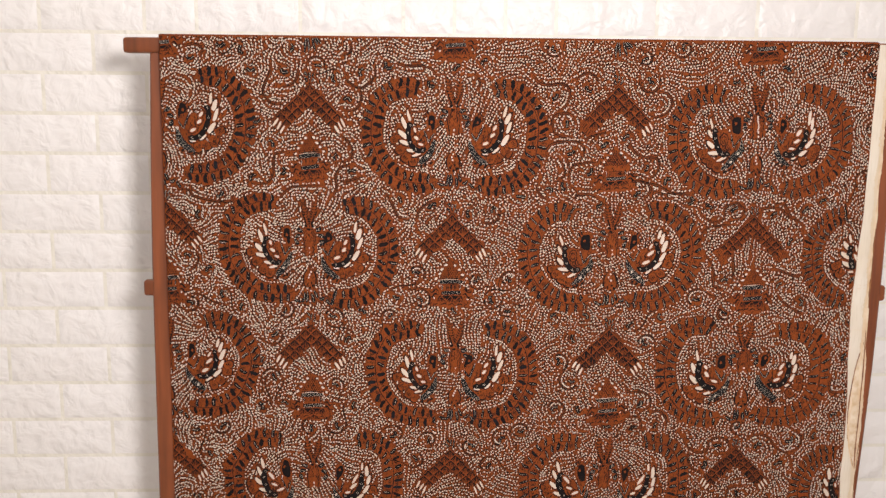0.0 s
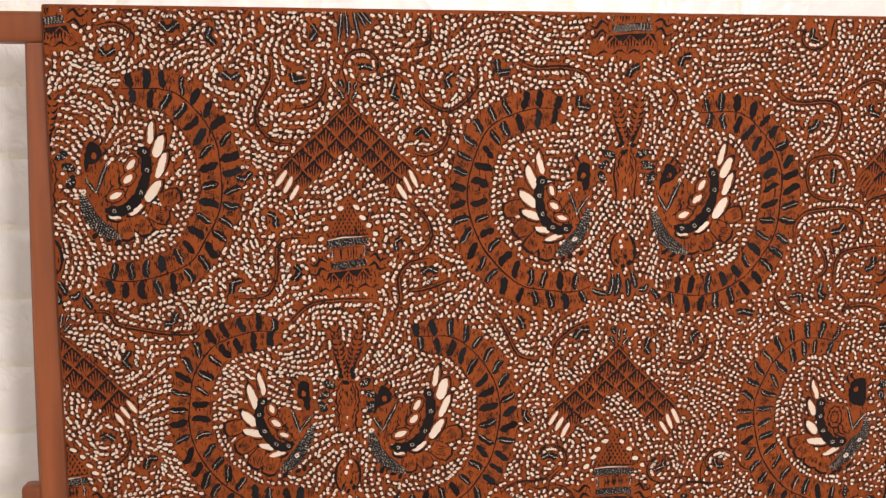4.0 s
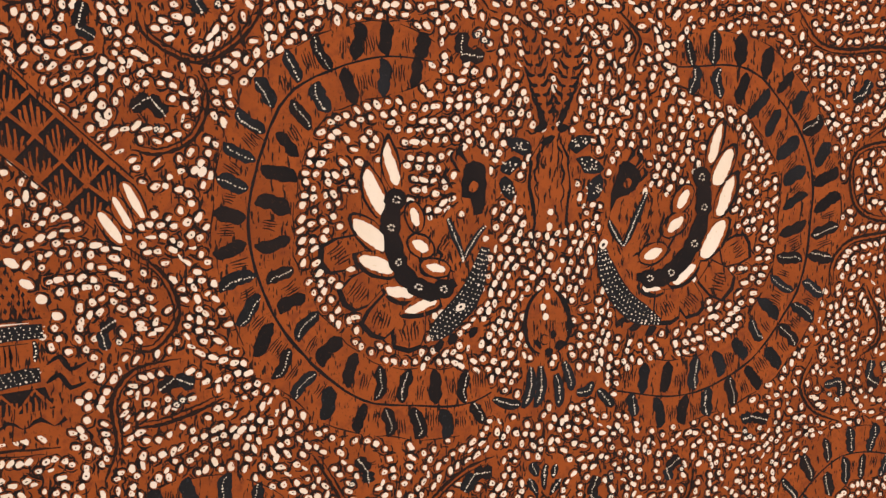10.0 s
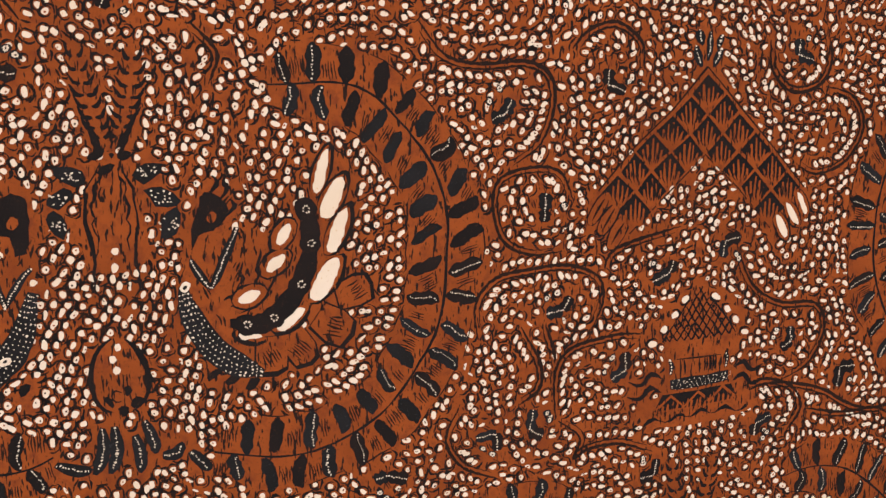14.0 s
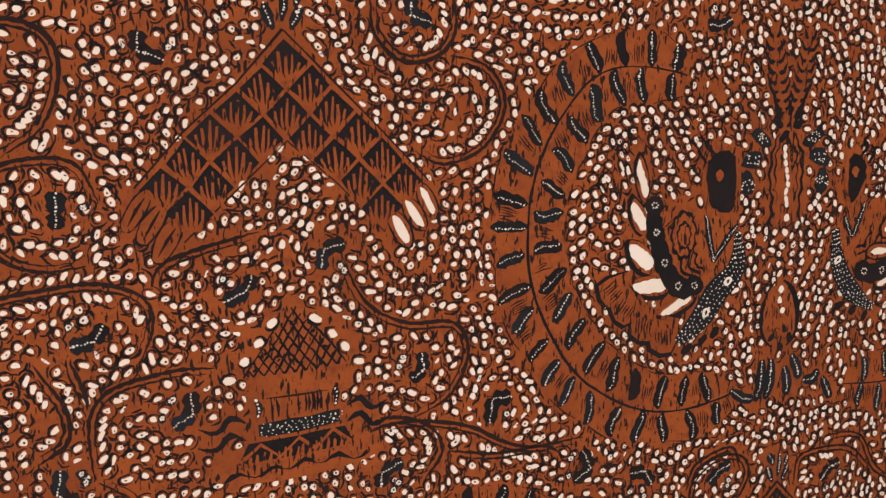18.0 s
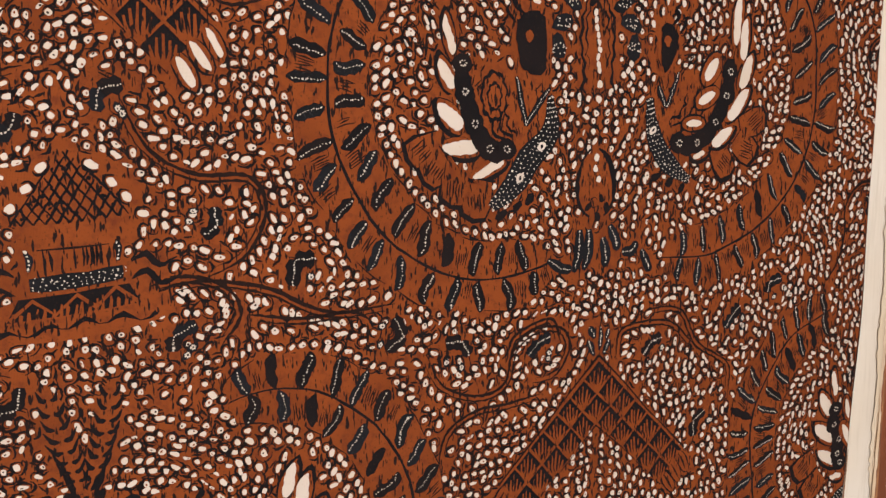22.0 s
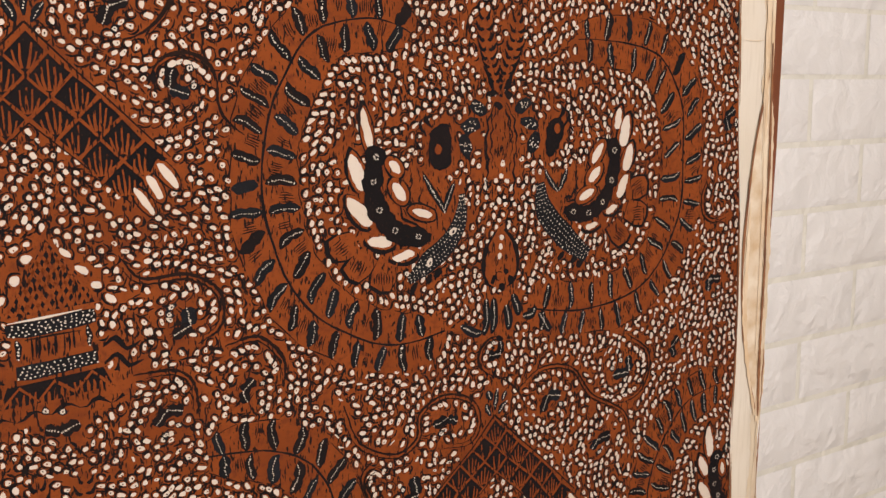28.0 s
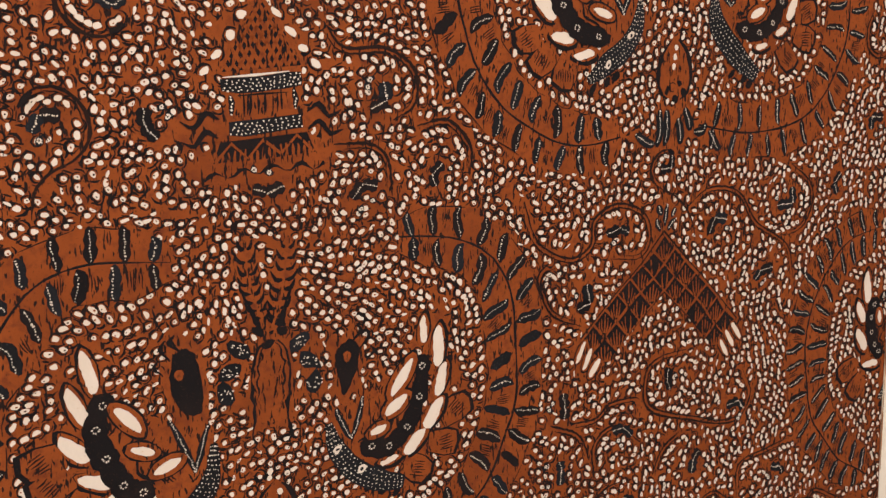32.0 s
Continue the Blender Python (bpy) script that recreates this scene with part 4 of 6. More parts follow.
RING_B = dict(
    mid=((-13, 81), (2, 82), (18, 82), (33.5, 76), (50, 60), (61.5, 42), (67, 24.5), (68, 6), (67, -13), (61.5, -31.5), (54.5, -46.5), (40.5, -66), (22.5, -77), (1.5, -83.5), (-20, -84), (-39.5, -79.5)),
    feathers=((10, 44, 20.5, 7, 75), (15.5, 32.5, 21, 11.5, 62), (17, 17, 23, 9, 64), (10.5, -4.5, 22, 12.5, 52), (-4.5, -21, 15.5, 8, 34), (-23, -28.5, 10.5, 5, 344)),
    spine=((1.5, 31.5), (4.5, 23.5), (4, 9.5), (0, -4.5), (-7.5, -16), (-18, -23), (-31.5, -22.5)), spine_width=9.5,
    plumes=((-7.5, 17, 12, 7, 55), (-11, 4.5, 11, 7.5, 45), (-22, -10, 12.5, 7.5, 25)),
    head=((-43.5, 30), (-41, 36), (-35, 34.5), (-31, 28.5), (-32.5, 22), (-37.5, 18.5), (-43.5, 16), (-45.5, 10), (-46, 20)), eye=(-37.5, 24.5),
    beak=((-27, 19.5), (-38, -6.5), (-46, 6.5)), beak_width=4, breast=((-49.5, -5), (-47, -17.5), (-40, -31), (-28.5, -40.5), (-18, -45.5)),
    breast_widths=(3.5, 9, 11, 10.5, 3.5), spots=((-48.5, -5.5), ), leaves=((23.5, -11, 20), (14, -25, 330), (-1, -34, 300), (-14, -37.5, 275)))
RING_C = dict(
    mid=((5, 76), (-9, 79.5), (-22.5, 81), (-36, 78), (-48.5, 69), (-61, 54), (-68.5, 39), (-73, 25.5), (-74, 9), (-72.5, -7.5), (-69, -24.5), (-60.5, -41.5), (-47, -59), (-33.5, -71), (-16, -78), (1.5, -82.5), (19.5, -81.5), (36, -76.5)),
    feathers=((-16, 30, 18, 6, 98), (-18.5, 13, 16, 8.5, 106), (-17, -6, 17.5, 13, 128), (-11, -20, 19.5, 9.5, 167), (3.5, -30.5, 17.5, 6.5, 195)),
    spine=((-9, 22), (-10.5, 11), (-8, -2), (-2, -15), (7, -23), (17.5, -20)), spine_width=9.5, plumes=(),
    head=((18, 37), (23.5, 40.5), (32, 38), (33.5, 15), (21.5, 15.5), (17.5, 24.5)), eye=(24, 29.5), beak=((17.5, 12), (23.5, -10), (37, 7)), beak_width=3.5,
    breast=((37, 3.5), (36.5, -12.5), (26, -24.5), (17.5, -37), (4.5, -47.5)), breast_widths=(3, 10, 13, 12, 5), spots=((31, -20), (19, -35.5)),
    leaves=((-28.5, -20.5, 200), (-22, -29, 220), (-13, -37.5, 240), (-2.5, -43, 258)))
RING_D = dict(
    mid=((-6.5, 84), (9.5, 83.5), (26, 81.5), (39.5, 75.5), (52.5, 64), (62.5, 48.5), (67.5, 30), (70, 11.5), (70.5, -5), (66.5, -21), (60.5, -37.5), (47.5, -53), (32.5, -65.5), (13, -75.5), (-7, -81.5), (-32.5, -78.5)),
    feathers=((11.5, 41, 26, 8, 80), (16.5, 32, 21, 8.5, 78), (18, 16, 19.5, 10, 62), (13.5, -1, 20, 10, 49), (3.5, -18, 18, 9.5, 32), (-12.5, -27.5, 8, 5, 356)),
    spine=((6.5, 22), (6, 10.5), (4.5, 2), (-0.5, -8.5), (-9.5, -19), (-21, -22.5), (-30.5, -18)), spine_width=9.5,
    plumes=((-5.5, 16, 14.5, 9, 60), (-7.5, 2, 14, 7.5, 30), (-16, -11.5, 11.5, 5.5, 5)),
    head=((-38, 36.5), (-33.5, 39), (-28.5, 34), (-29.5, 24.5), (-35.5, 14.5), (-38.5, 22)), eye=(-34.5, 30.5), beak=((-27, 14.5), (-33.5, -3), (-40, 8.5)),
    beak_width=3.5, breast=((-45.5, 2.5), (-41.5, -15), (-31.5, -31), (-18.5, -39.5)), breast_widths=(4, 9.5, 10.5, 4), spots=((-42, -13.5), ),
    leaves=((24, -11, 10), (19.5, -24, 330), (3.5, -31, 300)))
RING_E = dict(
    mid=((11.5, 80.5), (-4.5, 87), (-20.5, 87.5), (-36, 84), (-47, 74.5), (-57.5, 60.5), (-65, 46), (-69.5, 29.5), (-71, 10), (-70.5, -10), (-67, -27.5), (-58, -46), (-44.5, -64.5), (-27.5, -76), (-8, -83.5), (12.5, -86), (30.5, -82)),
    feathers=((-14.5, 31.5, 21.5, 7.5, 94), (-20.5, 9.5, 21.5, 11, 108), (-19, -11, 21, 11.5, 127), (-7.5, -28, 15, 9, 165), (5.5, -37, 13, 6.5, 178)),
    spine=((-9, 21.5), (-11.5, 11.5), (-11.5, -3.5), (-5, -16.5), (5, -25.5), (22, -28.5)), spine_width=11.5,
    plumes=((0.5, 11, 10.5, 7, 130), (3.5, -2.5, 13.5, 9, 130), (17.5, -14, 12.5, 7, 165)), head=((22, 27.5), (26, 31.5), (35, 31), (36, 12.5), (27.5, 9), (22.5, 13.5)),
    eye=(28, 19.5), beak=((19, 6), (30.5, -14), (37.5, 1.5)), beak_width=4, breast=((42, -5), (40, -20.5), (31, -34), (20, -42.5), (8, -50.5)),
    breast_widths=(3, 9.5, 12.5, 13, 4.5), spots=((36, -25), (21.5, -42.5)), leaves=((-29.5, -29, 200), (-20, -39.5, 222), (-6.5, -46, 245)))
RING_F = dict(
    mid=((-15, 80.5), (6, 81.5), (23, 80.5), (41, 75.5), (55, 66.5), (63.5, 50.5), (68, 33), (69, 11.5), (68.5, -10.5), (64, -32), (55, -49.5), (39, -67.5), (19, -77), (-3.5, -79.5), (-24.5, -78), (-49.5, -75)),
    feathers=((14.5, 35, 13.5, 7.5, 68), (20, 28, 19, 12, 67), (23, 12.5, 17.5, 9.5, 73), (20, -5, 15.5, 10, 57), (11, -18.5, 10.5, 6.5, 15), (-4, -29, 9.5, 5.5, 7)),
    spine=((11, 23.5), (13, 7.5), (8, -7.5), (-0.5, -17), (-11, -21.5), (-25.5, -17.5)), spine_width=10,
    plumes=((0, 14.5, 15.5, 7.5, 55), (-2.5, 2.5, 14, 7.5, 45), (-9, -9.5, 14, 7, 30)),
    head=((-38.5, 30.5), (-32.5, 36.5), (-26.5, 33.5), (-27, 25), (-34, 15.5), (-39, 17.5)), eye=(-31, 30.5), beak=((-22.5, 6.5), (-28.5, -6.5), (-39, 8)),
    beak_width=3.5, breast=((-42, 0), (-38, -17), (-25.5, -32), (-6, -46)), breast_widths=(6, 12.5, 14, 8.5), spots=(),
    leaves=((30.5, -7.5, 10), (31, -22.5, 342), (16.5, -34, 312)))
RING_G = dict(
    mid=((-17.5, 81), (0.5, 85.5), (15.5, 84), (31, 76.5), (47, 63.5), (57.5, 47), (64.5, 30), (67, 12), (64.5, -5), (60, -20.5), (51, -40), (38, -57), (24, -67.5), (8, -74.5), (-9, -77), (-25.5, -76), (-43, -74)),
    feathers=((8, 42.5, 16.5, 8, 67), (13.5, 35, 20, 9, 68), (17, 22.5, 22, 10.5, 58), (14, 4.5, 19, 10, 52), (6.5, -11, 20, 9.5, 39), (-8.5, -23, 14, 6, 32)),
    spine=((1, 30.5), (4, 20.5), (5.5, 10), (2, -2.5), (-7, -14.5), (-18.5, -20), (-30, -16)), spine_width=9,
    plumes=((-7, 21.5, 12, 6, 55), (-7, 9.5, 16.5, 7.5, 40), (-14, -7, 15.5, 8, 30)),
    head=((-41.5, 39.5), (-37, 41), (-32.5, 39.5), (-32, 26.5), (-36.5, 21), (-43, 15), (-43, 27)), eye=(-36.5, 29.5), beak=((-26, 15), (-35.5, -5), (-44, 7.5)),
    beak_width=3.5, breast=((-48, -1), (-45, -13), (-36, -26), (-25, -36), (-15.5, -43)), breast_widths=(3.5, 8.5, 11.5, 12.5, 6), spots=((-38.5, -23), (-27.5, -33)),
    leaves=((26.5, 3, 20), (23.5, -9.5, 350), (11.5, -24.5, 320), (-0.5, -33.5, 298)))
RING_H = dict(
    mid=((1.5, 84), (14, 84.5), (27.5, 83.5), (42, 79), (55, 70), (64, 57), (68.5, 44.5), (70.5, 27.5), (71.5, 13), (71, -4), (68.5, -18.5), (64.5, -30.5), (59, -44.5), (48, -60), (33.5, -72), (16.5, -79), (-0.5, -80), (-19, -79.5), (-37, -76)),
    feathers=((14.5, 34.5, 15, 6, 79), (23, 25.5, 21.5, 10, 84), (25.5, 8, 19.5, 9, 69), (21, -10, 19, 10, 51), (9.5, -24.5, 19, 9.5, 40), (-5.5, -32.5, 10.5, 4.5, 2)),
    spine=((12.5, 21.5), (13.5, 8.5), (10, -7), (1.5, -20), (-9.5, -26), (-20.5, -20.5)), spine_width=10,
    plumes=((2.5, 11, 24, 8, 60), (-0.5, -3, 17.5, 8.5, 40), (-11.5, -15.5, 11.5, 6, 20)),
    head=((-29.5, 32), (-25.5, 35), (-20.5, 32), (-21, 21), (-29, 6.5), (-31.5, 12), (-32.5, 27.5)), eye=(-26.5, 26.5), beak=((-19.5, 4), (-26, -17), (-34.5, 0)),
    beak_width=3.5, breast=((-38.5, -7), (-33.5, -21), (-23.5, -34), (-10, -42), (2.5, -45.5)), breast_widths=(4, 9.5, 12, 11, 6.5), spots=((-33, -21), (-20, -33.5)),
    leaves=((32.5, -10.5, 20), (25.5, -27, 355), (9.5, -39.5, 330)))
RING_K = dict(
    mid=((21, 81), (8, 81), (-4, 82.5), (-18.5, 83), (-30.5, 79), (-42.5, 68), (-69.5, 29.5), (-71, 10), (-70.5, -10), (-67, -27.5), (-58, -46), (-44.5, -64.5), (-27.5, -76), (-8, -83.5), (12.5, -86), (30.5, -82)),
    feathers=((-17.5, 34.5, 20.5, 9, 102), (-23, 19.5, 20, 9.5, 113), (-25, 0.5, 18.5, 10.5, 124), (-17.5, -16.5, 16, 10, 153), (-6.5, -25, 12, 6.5, 174)),
    spine=((-9.5, 23.5), (-14.5, 13), (-15, 2), (-10.5, -12.5), (-3, -23.5), (9, -27)), spine_width=11,
    plumes=((-2, 10, 18.5, 8.5, 125), (3.5, -6, 12.5, 6.5, 165), (14.5, -14.5, 15.5, 7.5, 30)),
    head=((20, 38), (24.5, 40), (29.5, 35.5), (32.5, 22.5), (32, 9.5), (23, 11), (18, 22)), eye=(22.5, 27.5), beak=((16, 7), (26.5, -19.5), (35, 3)), beak_width=3.5,
    breast=((37, -7), (34.5, -21), (28.5, -34.5), (20, -45), (10, -52.5)), breast_widths=(3.5, 8.5, 11.5, 11, 4.5), spots=((27.5, -37), ),
    leaves=((-37.5, -3.5, 190), (-34.5, -15, 210), (-25, -28.5, 240)))
RING_L = dict(
    mid=((-15, 71.5), (-41.5, 61), (-57, 45.5), (-68, 28), (-73, 12), (-74, -4.5), (-71, -21.5), (-67.5, -39), (-57, -57.5), (-37.5, -75), (-8, -88.5)),
    feathers=((-8.5, 27, 16, 7, 90), (-15, 14.5, 18, 12, 119), (-14.5, -3.5, 20.5, 12, 134), (-11, -19.5, 18.5, 12, 141), (-3, -33, 10, 7.5, 165)),
    spine=((-6, 14.5), (-8.5, 2.5), (-3, -8.5), (-3, -19), (1, -26.5)), spine_width=9.5, plumes=((3, 9, 15, 5.5, 100), (3, -7, 15.5, 7.5, 120)),
    head=((10.5, 25.5), (12.5, 27.5), (15, 25.5), (16, 14.5), (12, 15)), eye=(13, 22), beak=((10.5, -6), (16.5, -21), (18, -10.5)), beak_width=2.5,
    breast=((15, -35.5), (8, -42), (-0.5, -46), (-6, -47)), breast_widths=(2.5, 7, 7, 2.5), spots=(), leaves=((-29.5, -21.5, 200), (-22.5, -34.5, 220)))
RING_M = dict(
    mid=((-8, 82), (-29, 78.5), (-48.5, 65.5), (-61.5, 48), (-68.5, 30), (-71.5, 8), (-70.5, -12.5), (-66.5, -32.5), (-56, -53.5), (-37, -74.5), (-9, -92)),
    feathers=((-17.5, 42, 23.5, 9, 93), (-22.5, 25, 17.5, 10, 108), (-21.5, 5.5, 18.5, 12, 115), (-11.5, -12.5, 15, 7, 169)),
    spine=((-9.5, 32), (-12.5, 18.5), (-10, 3), (-2, -7)), spine_width=10.5, plumes=((-4.5, 20, 9.5, 5, 100), ),
    head=((3.5, 29), (5.5, 32.5), (9, 28.5), (10, 12.5), (5.5, 13)), eye=(6.5, 24), beak=((3, 5.5), (8, -9.5), (11, 0.5)), beak_width=2.5,
    breast=((8.5, -15.5), (5, -29), (-1, -38)), breast_widths=(2.5, 6.5, 3), spots=(), leaves=((-32, -14, 200), (-22.5, -26.5, 225)))
WINGS = (
    (RING_B, -0.398, 1.404),
    (RING_A, -0.045, 1.391),
    (RING_B, 0.101, 1.389),
    (RING_C, 0.480, 1.388),
    (RING_D, 0.619, 1.388),
    (RING_A, -0.293, 1.193),
    (RING_B, -0.153, 1.187),
    (RING_C, 0.230, 1.183),
    (RING_G, 0.377, 1.183),
    (RING_L, 0.725, 1.197),
    (RING_G, -0.396, 0.978),
    (RING_A, -0.037, 0.971),
    (RING_B, 0.096, 0.971),
    (RING_E, 0.477, 0.978),
    (RING_F, 0.614, 0.977),
    (RING_K, -0.294, 0.765),
    (RING_H, -0.146, 0.762),
    (RING_K, 0.240, 0.764),
    (RING_H, 0.371, 0.765),
    (RING_M, 0.732, 0.751),
)
ROOFS = ((-0.2220, 1.475), (0.302, 1.477), (0.826, 1.476), (-0.4716, 1.272), (0.023, 1.256), (0.546, 1.259), (-0.2220, 1.059), (0.303, 1.055),
         (0.826, 1.055), (-0.472, 0.845), (0.027, 0.829), (0.542, 0.839), (-0.222, 0.640), (0.303, 0.638))
SHRINES = ((-0.2220, 1.478), (0.303, 1.446), (-0.474, 1.262), (0.023, 1.262), (0.552, 1.259), (-0.221, 1.053), (0.306, 1.050), (0.024, 1.686), (0.548, 1.688),
           (-0.474, 1.684))

for k, (x, z, size) in enumerate(WINGED):
    insect((x, z), size, 100 + k, k == 2).mesh("winged_figure", batik, "slim winged figure with dotted tail plumes")
for k, (shape, cx, cz) in enumerate(WINGS):
    wing(shape, (cx, cz), 0.92 if cx > 0.2 else 0.5, 200 + k).mesh("wing", batik, "striped brown ring round a cream-feathered bird")
for k, x in enumerate((-0.222, 0.302)):
    tail(x, 130 + k)
for k, (x, z) in enumerate(ROOFS):
    chevron((x, z), 0.82 if k in (5, 11) else 0.96, 400 + k, k in (7, 11), 7 if k in (5, 11) else 6, (k not in (1, 2, 5), k != 5)).mesh("chevron_motif", batik, "roof-shaped band of black and brown diamonds")
for k, (x, z) in enumerate(SHRINES):
    temple((x, z), 0.86 if k == 1 else 1.0, 500 + k, k == 1, {0: 0.86, 1: 1.14, 4: 0.88}.get(k, 0.95), k > 4).mesh("shrine_motif", batik, "small tiered shrine with beaded roof")

# sprigs and scrolls round each roof and each winged motif, in millimetres from them
random.seed(7), np.random.seed(7)
ROOF_SPRIGS = ((-99, 25), (-43, 22), (41, 12), (91, 21), (66, -26), (-66, -20), (-63, -99), (44, -115), (-50, -150), (-92, -150), (71, -150), (92, -120), (-85, -63), (16, 30))
WING_SPRIGS = ((-43, 85), (47, 118), (0, 112), (-36, -121), (34, -132), (70, -125), (-85, -121), (118, -108), (-118, -112))
# sprigs: place in millimetres, turn in degrees, bend
SPRIGS_A = ((-320, 1497, 173, 5), (-264, 1495, 152, 6), (-182, 1484, 102, 6), (-134, 1496, 72, 5), (-89, 1506, 138, 7), (-17, 1476, 134, 6), (73, 1515, 40, 4), (-157, 1450, -14, 6), (-286, 1374, -62, 5), (-179, 1353, 66, 5), (-267, 1326, -90, 5), (-322, 1316, 54, 5), (-151, 1328, 5, 4), (-66, 1280, -70, 2), (-12, 1271, 31, 4), (93, 1267, 67, 5), (141, 1289, -3, 2), (51, 1258, 97, 4), (195, 1458, -140, 3), (251, 1471, 131, 5))
SPRIGS_B = ((226, 1365, -151, 3), (356, 1487, 130, 6), (318, 1393, 46, 5), (282, 1379, -138, 3), (356, 1341, -110, 4), (391, 1319, 47, 6), (341, 1296, 46, 4), (260, 1332, -115, 5), (278, 1276, -142, 5), (191, 1302, -31, 7), (213, 1307, 116, 5), (217, 1414, 84, 0), (436, 1285, -104, 6), (511, 1272, 33, 2), (468, 1276, -31, 4), (579, 1264, 32, 3), (502, 1488, -167, 2), (634, 1273, 43, 1), (611, 1216, 66, 4), (597, 1140, 48, 5))
SPRIGS_C = ((501, 1147, 12, 5), (639, 1110, -81, 7), (365, 919, -114, 5), (354, 874, 23, 5), (394, 881, 69, 4), (508, 844, 5, 3), (581, 845, 30, 6), (638, 855, -136, 8), (487, 807, -114, 6), (620, 811, 25, 3), (712, 905, 34, 6), (548, 751, 93, 2), (603, 728, -16, 4), (474, 745, -88, 1), (516, 724, -18, 4), (571, 695, 70, 2), (641, 679, -32, 4), (517, 679, 31, 6), (680, 865, 81, 5), (472, 706, -84, 1))
SPRIGS_D = ((654, 645, 6, 4), (574, 658, -12, 4), (721, 1012, 68, 6), (-422, 1515, 175, 6), (-370, 1537, 185, 6), (-337, 1529, 100, 5), (-250, 1534, -100, 5), (-417, 1250, 90, 6), (-436, 1179, -15, 4), (-401, 1155, 45, 5), (-378, 1110, 90, 5),
            (-344, 1087, 80, 3), (-376, 1285, -140, 5))
# stems of the vines, by a few places that each one swings through
STEMS_A = (
    ((-288, 1512), (-288, 1496), (-294, 1482), (-300, 1468), (-298, 1455), (-286, 1442), (-267, 1439)),
    ((-239, 1497), (-241, 1483), (-252, 1473), (-271, 1470)),
    ((-160, 1490), (-156, 1479), (-138, 1469), (-120, 1476), (-110, 1491), (-111, 1506)),
    ((-138, 1469), (-132, 1453), (-138, 1436), (-153, 1429), (-165, 1432)),
    ((-75, 1514), (-59, 1507), (-34, 1509), (-17, 1505), (-7, 1493)),
    ((-169, 1390), (-154, 1378), (-147, 1359), (-158, 1344), (-172, 1346)),
    ((-256, 1358), (-273, 1357), (-283, 1350), (-283, 1325), (-292, 1307), (-308, 1304), (-322, 1306)),
    ((-183, 1285), (-176, 1301), (-178, 1323), (-169, 1336), (-148, 1339)),
)
STEMS_B = (
    ((-176, 1310), (-160, 1309), (-142, 1315), (-129, 1321)),
    ((-200, 1304), (-232, 1302), (-252, 1300), (-264, 1293), (-276, 1282)),
    ((57, 1494), (68, 1482), (65, 1469)),
    ((-91, 1291), (-81, 1272), (-70, 1251), (-50, 1245)),
    ((-37, 1245), (-34, 1262), (-20, 1275), (-3, 1281)),
    ((74, 1244), (89, 1240), (103, 1249), (106, 1267)),
    ((154, 1499), (167, 1483), (185, 1479), (206, 1482), (218, 1476), (220, 1461), (214, 1443), (200, 1433)),
    ((226, 1392), (209, 1392), (195, 1399), (191, 1415), (195, 1428), (211, 1432), (225, 1430), (231, 1416)),
    ((229, 1487), (238, 1496), (252, 1500), (265, 1492), (266, 1479)),
)
STEMS_C = (
    ((336, 1494), (338, 1480), (350, 1469), (366, 1471), (374, 1483), (371, 1500)),
    ((366, 1471), (387, 1467), (395, 1450), (386, 1433), (369, 1427), (355, 1433)),
    ((184, 1352), (183, 1368), (192, 1381), (209, 1385), (229, 1385), (245, 1379), (248, 1367), (241, 1351)),
    ((248, 1379), (253, 1391), (269, 1398), (290, 1402)),
    ((225, 1310), (223, 1332), (232, 1345), (253, 1349), (271, 1348)),
    ((218, 1360), (222, 1344), (223, 1332)),
    ((324, 1391), (333, 1371), (350, 1361), (373, 1358), (379, 1344), (369, 1327), (354, 1319)),
    ((318, 1308), (349, 1318), (380, 1310), (409, 1298), (435, 1299)),
)
STEMS_D = (
    ((175, 1320), (168, 1304), (176, 1289), (195, 1282)),
    ((225, 1310), (237, 1298), (234, 1287), (242, 1291), (260, 1293), (279, 1287)),
    ((206, 1356), (215, 1339), (215, 1325), (204, 1317)),
    ((320, 1311), (330, 1316), (345, 1320), (360, 1315), (367, 1301), (358, 1289)),
    ((367, 1301), (392, 1298), (415, 1297), (425, 1290)),
    ((492, 1264), (497, 1278), (517, 1284), (524, 1271)),
    ((556, 1258), (562, 1275), (591, 1274), (612, 1256)),
    ((310, 1302), (325, 1314), (343, 1318), (358, 1313), (363, 1302), (355, 1292)),
    ((363, 1302), (379, 1295), (399, 1298), (417, 1299), (425, 1294)),
)
STEMS_E = (
    ((450, 1275), (458, 1259), (476, 1251), (492, 1254), (496, 1271), (508, 1280), (524, 1278), (529, 1267), (521, 1255), (508, 1252)),
    ((562, 1274), (577, 1282), (599, 1279), (612, 1260), (633, 1246), (634, 1227)),
    ((456, 1213), (461, 1234), (476, 1244), (495, 1244), (514, 1246)),
    ((457, 1196), (473, 1180), (482, 1158), (482, 1137), (498, 1131)),
    ((515, 1189), (517, 1165), (515, 1141)),
    ((588, 1167), (620, 1156), (641, 1160)),
    ((597, 1120), (618, 1099), (644, 1087)),
    ((337, 953), (346, 943), (367, 942), (382, 932), (382, 915), (371, 908)),
    ((331, 896), (357, 897), (368, 888), (369, 870)),
)
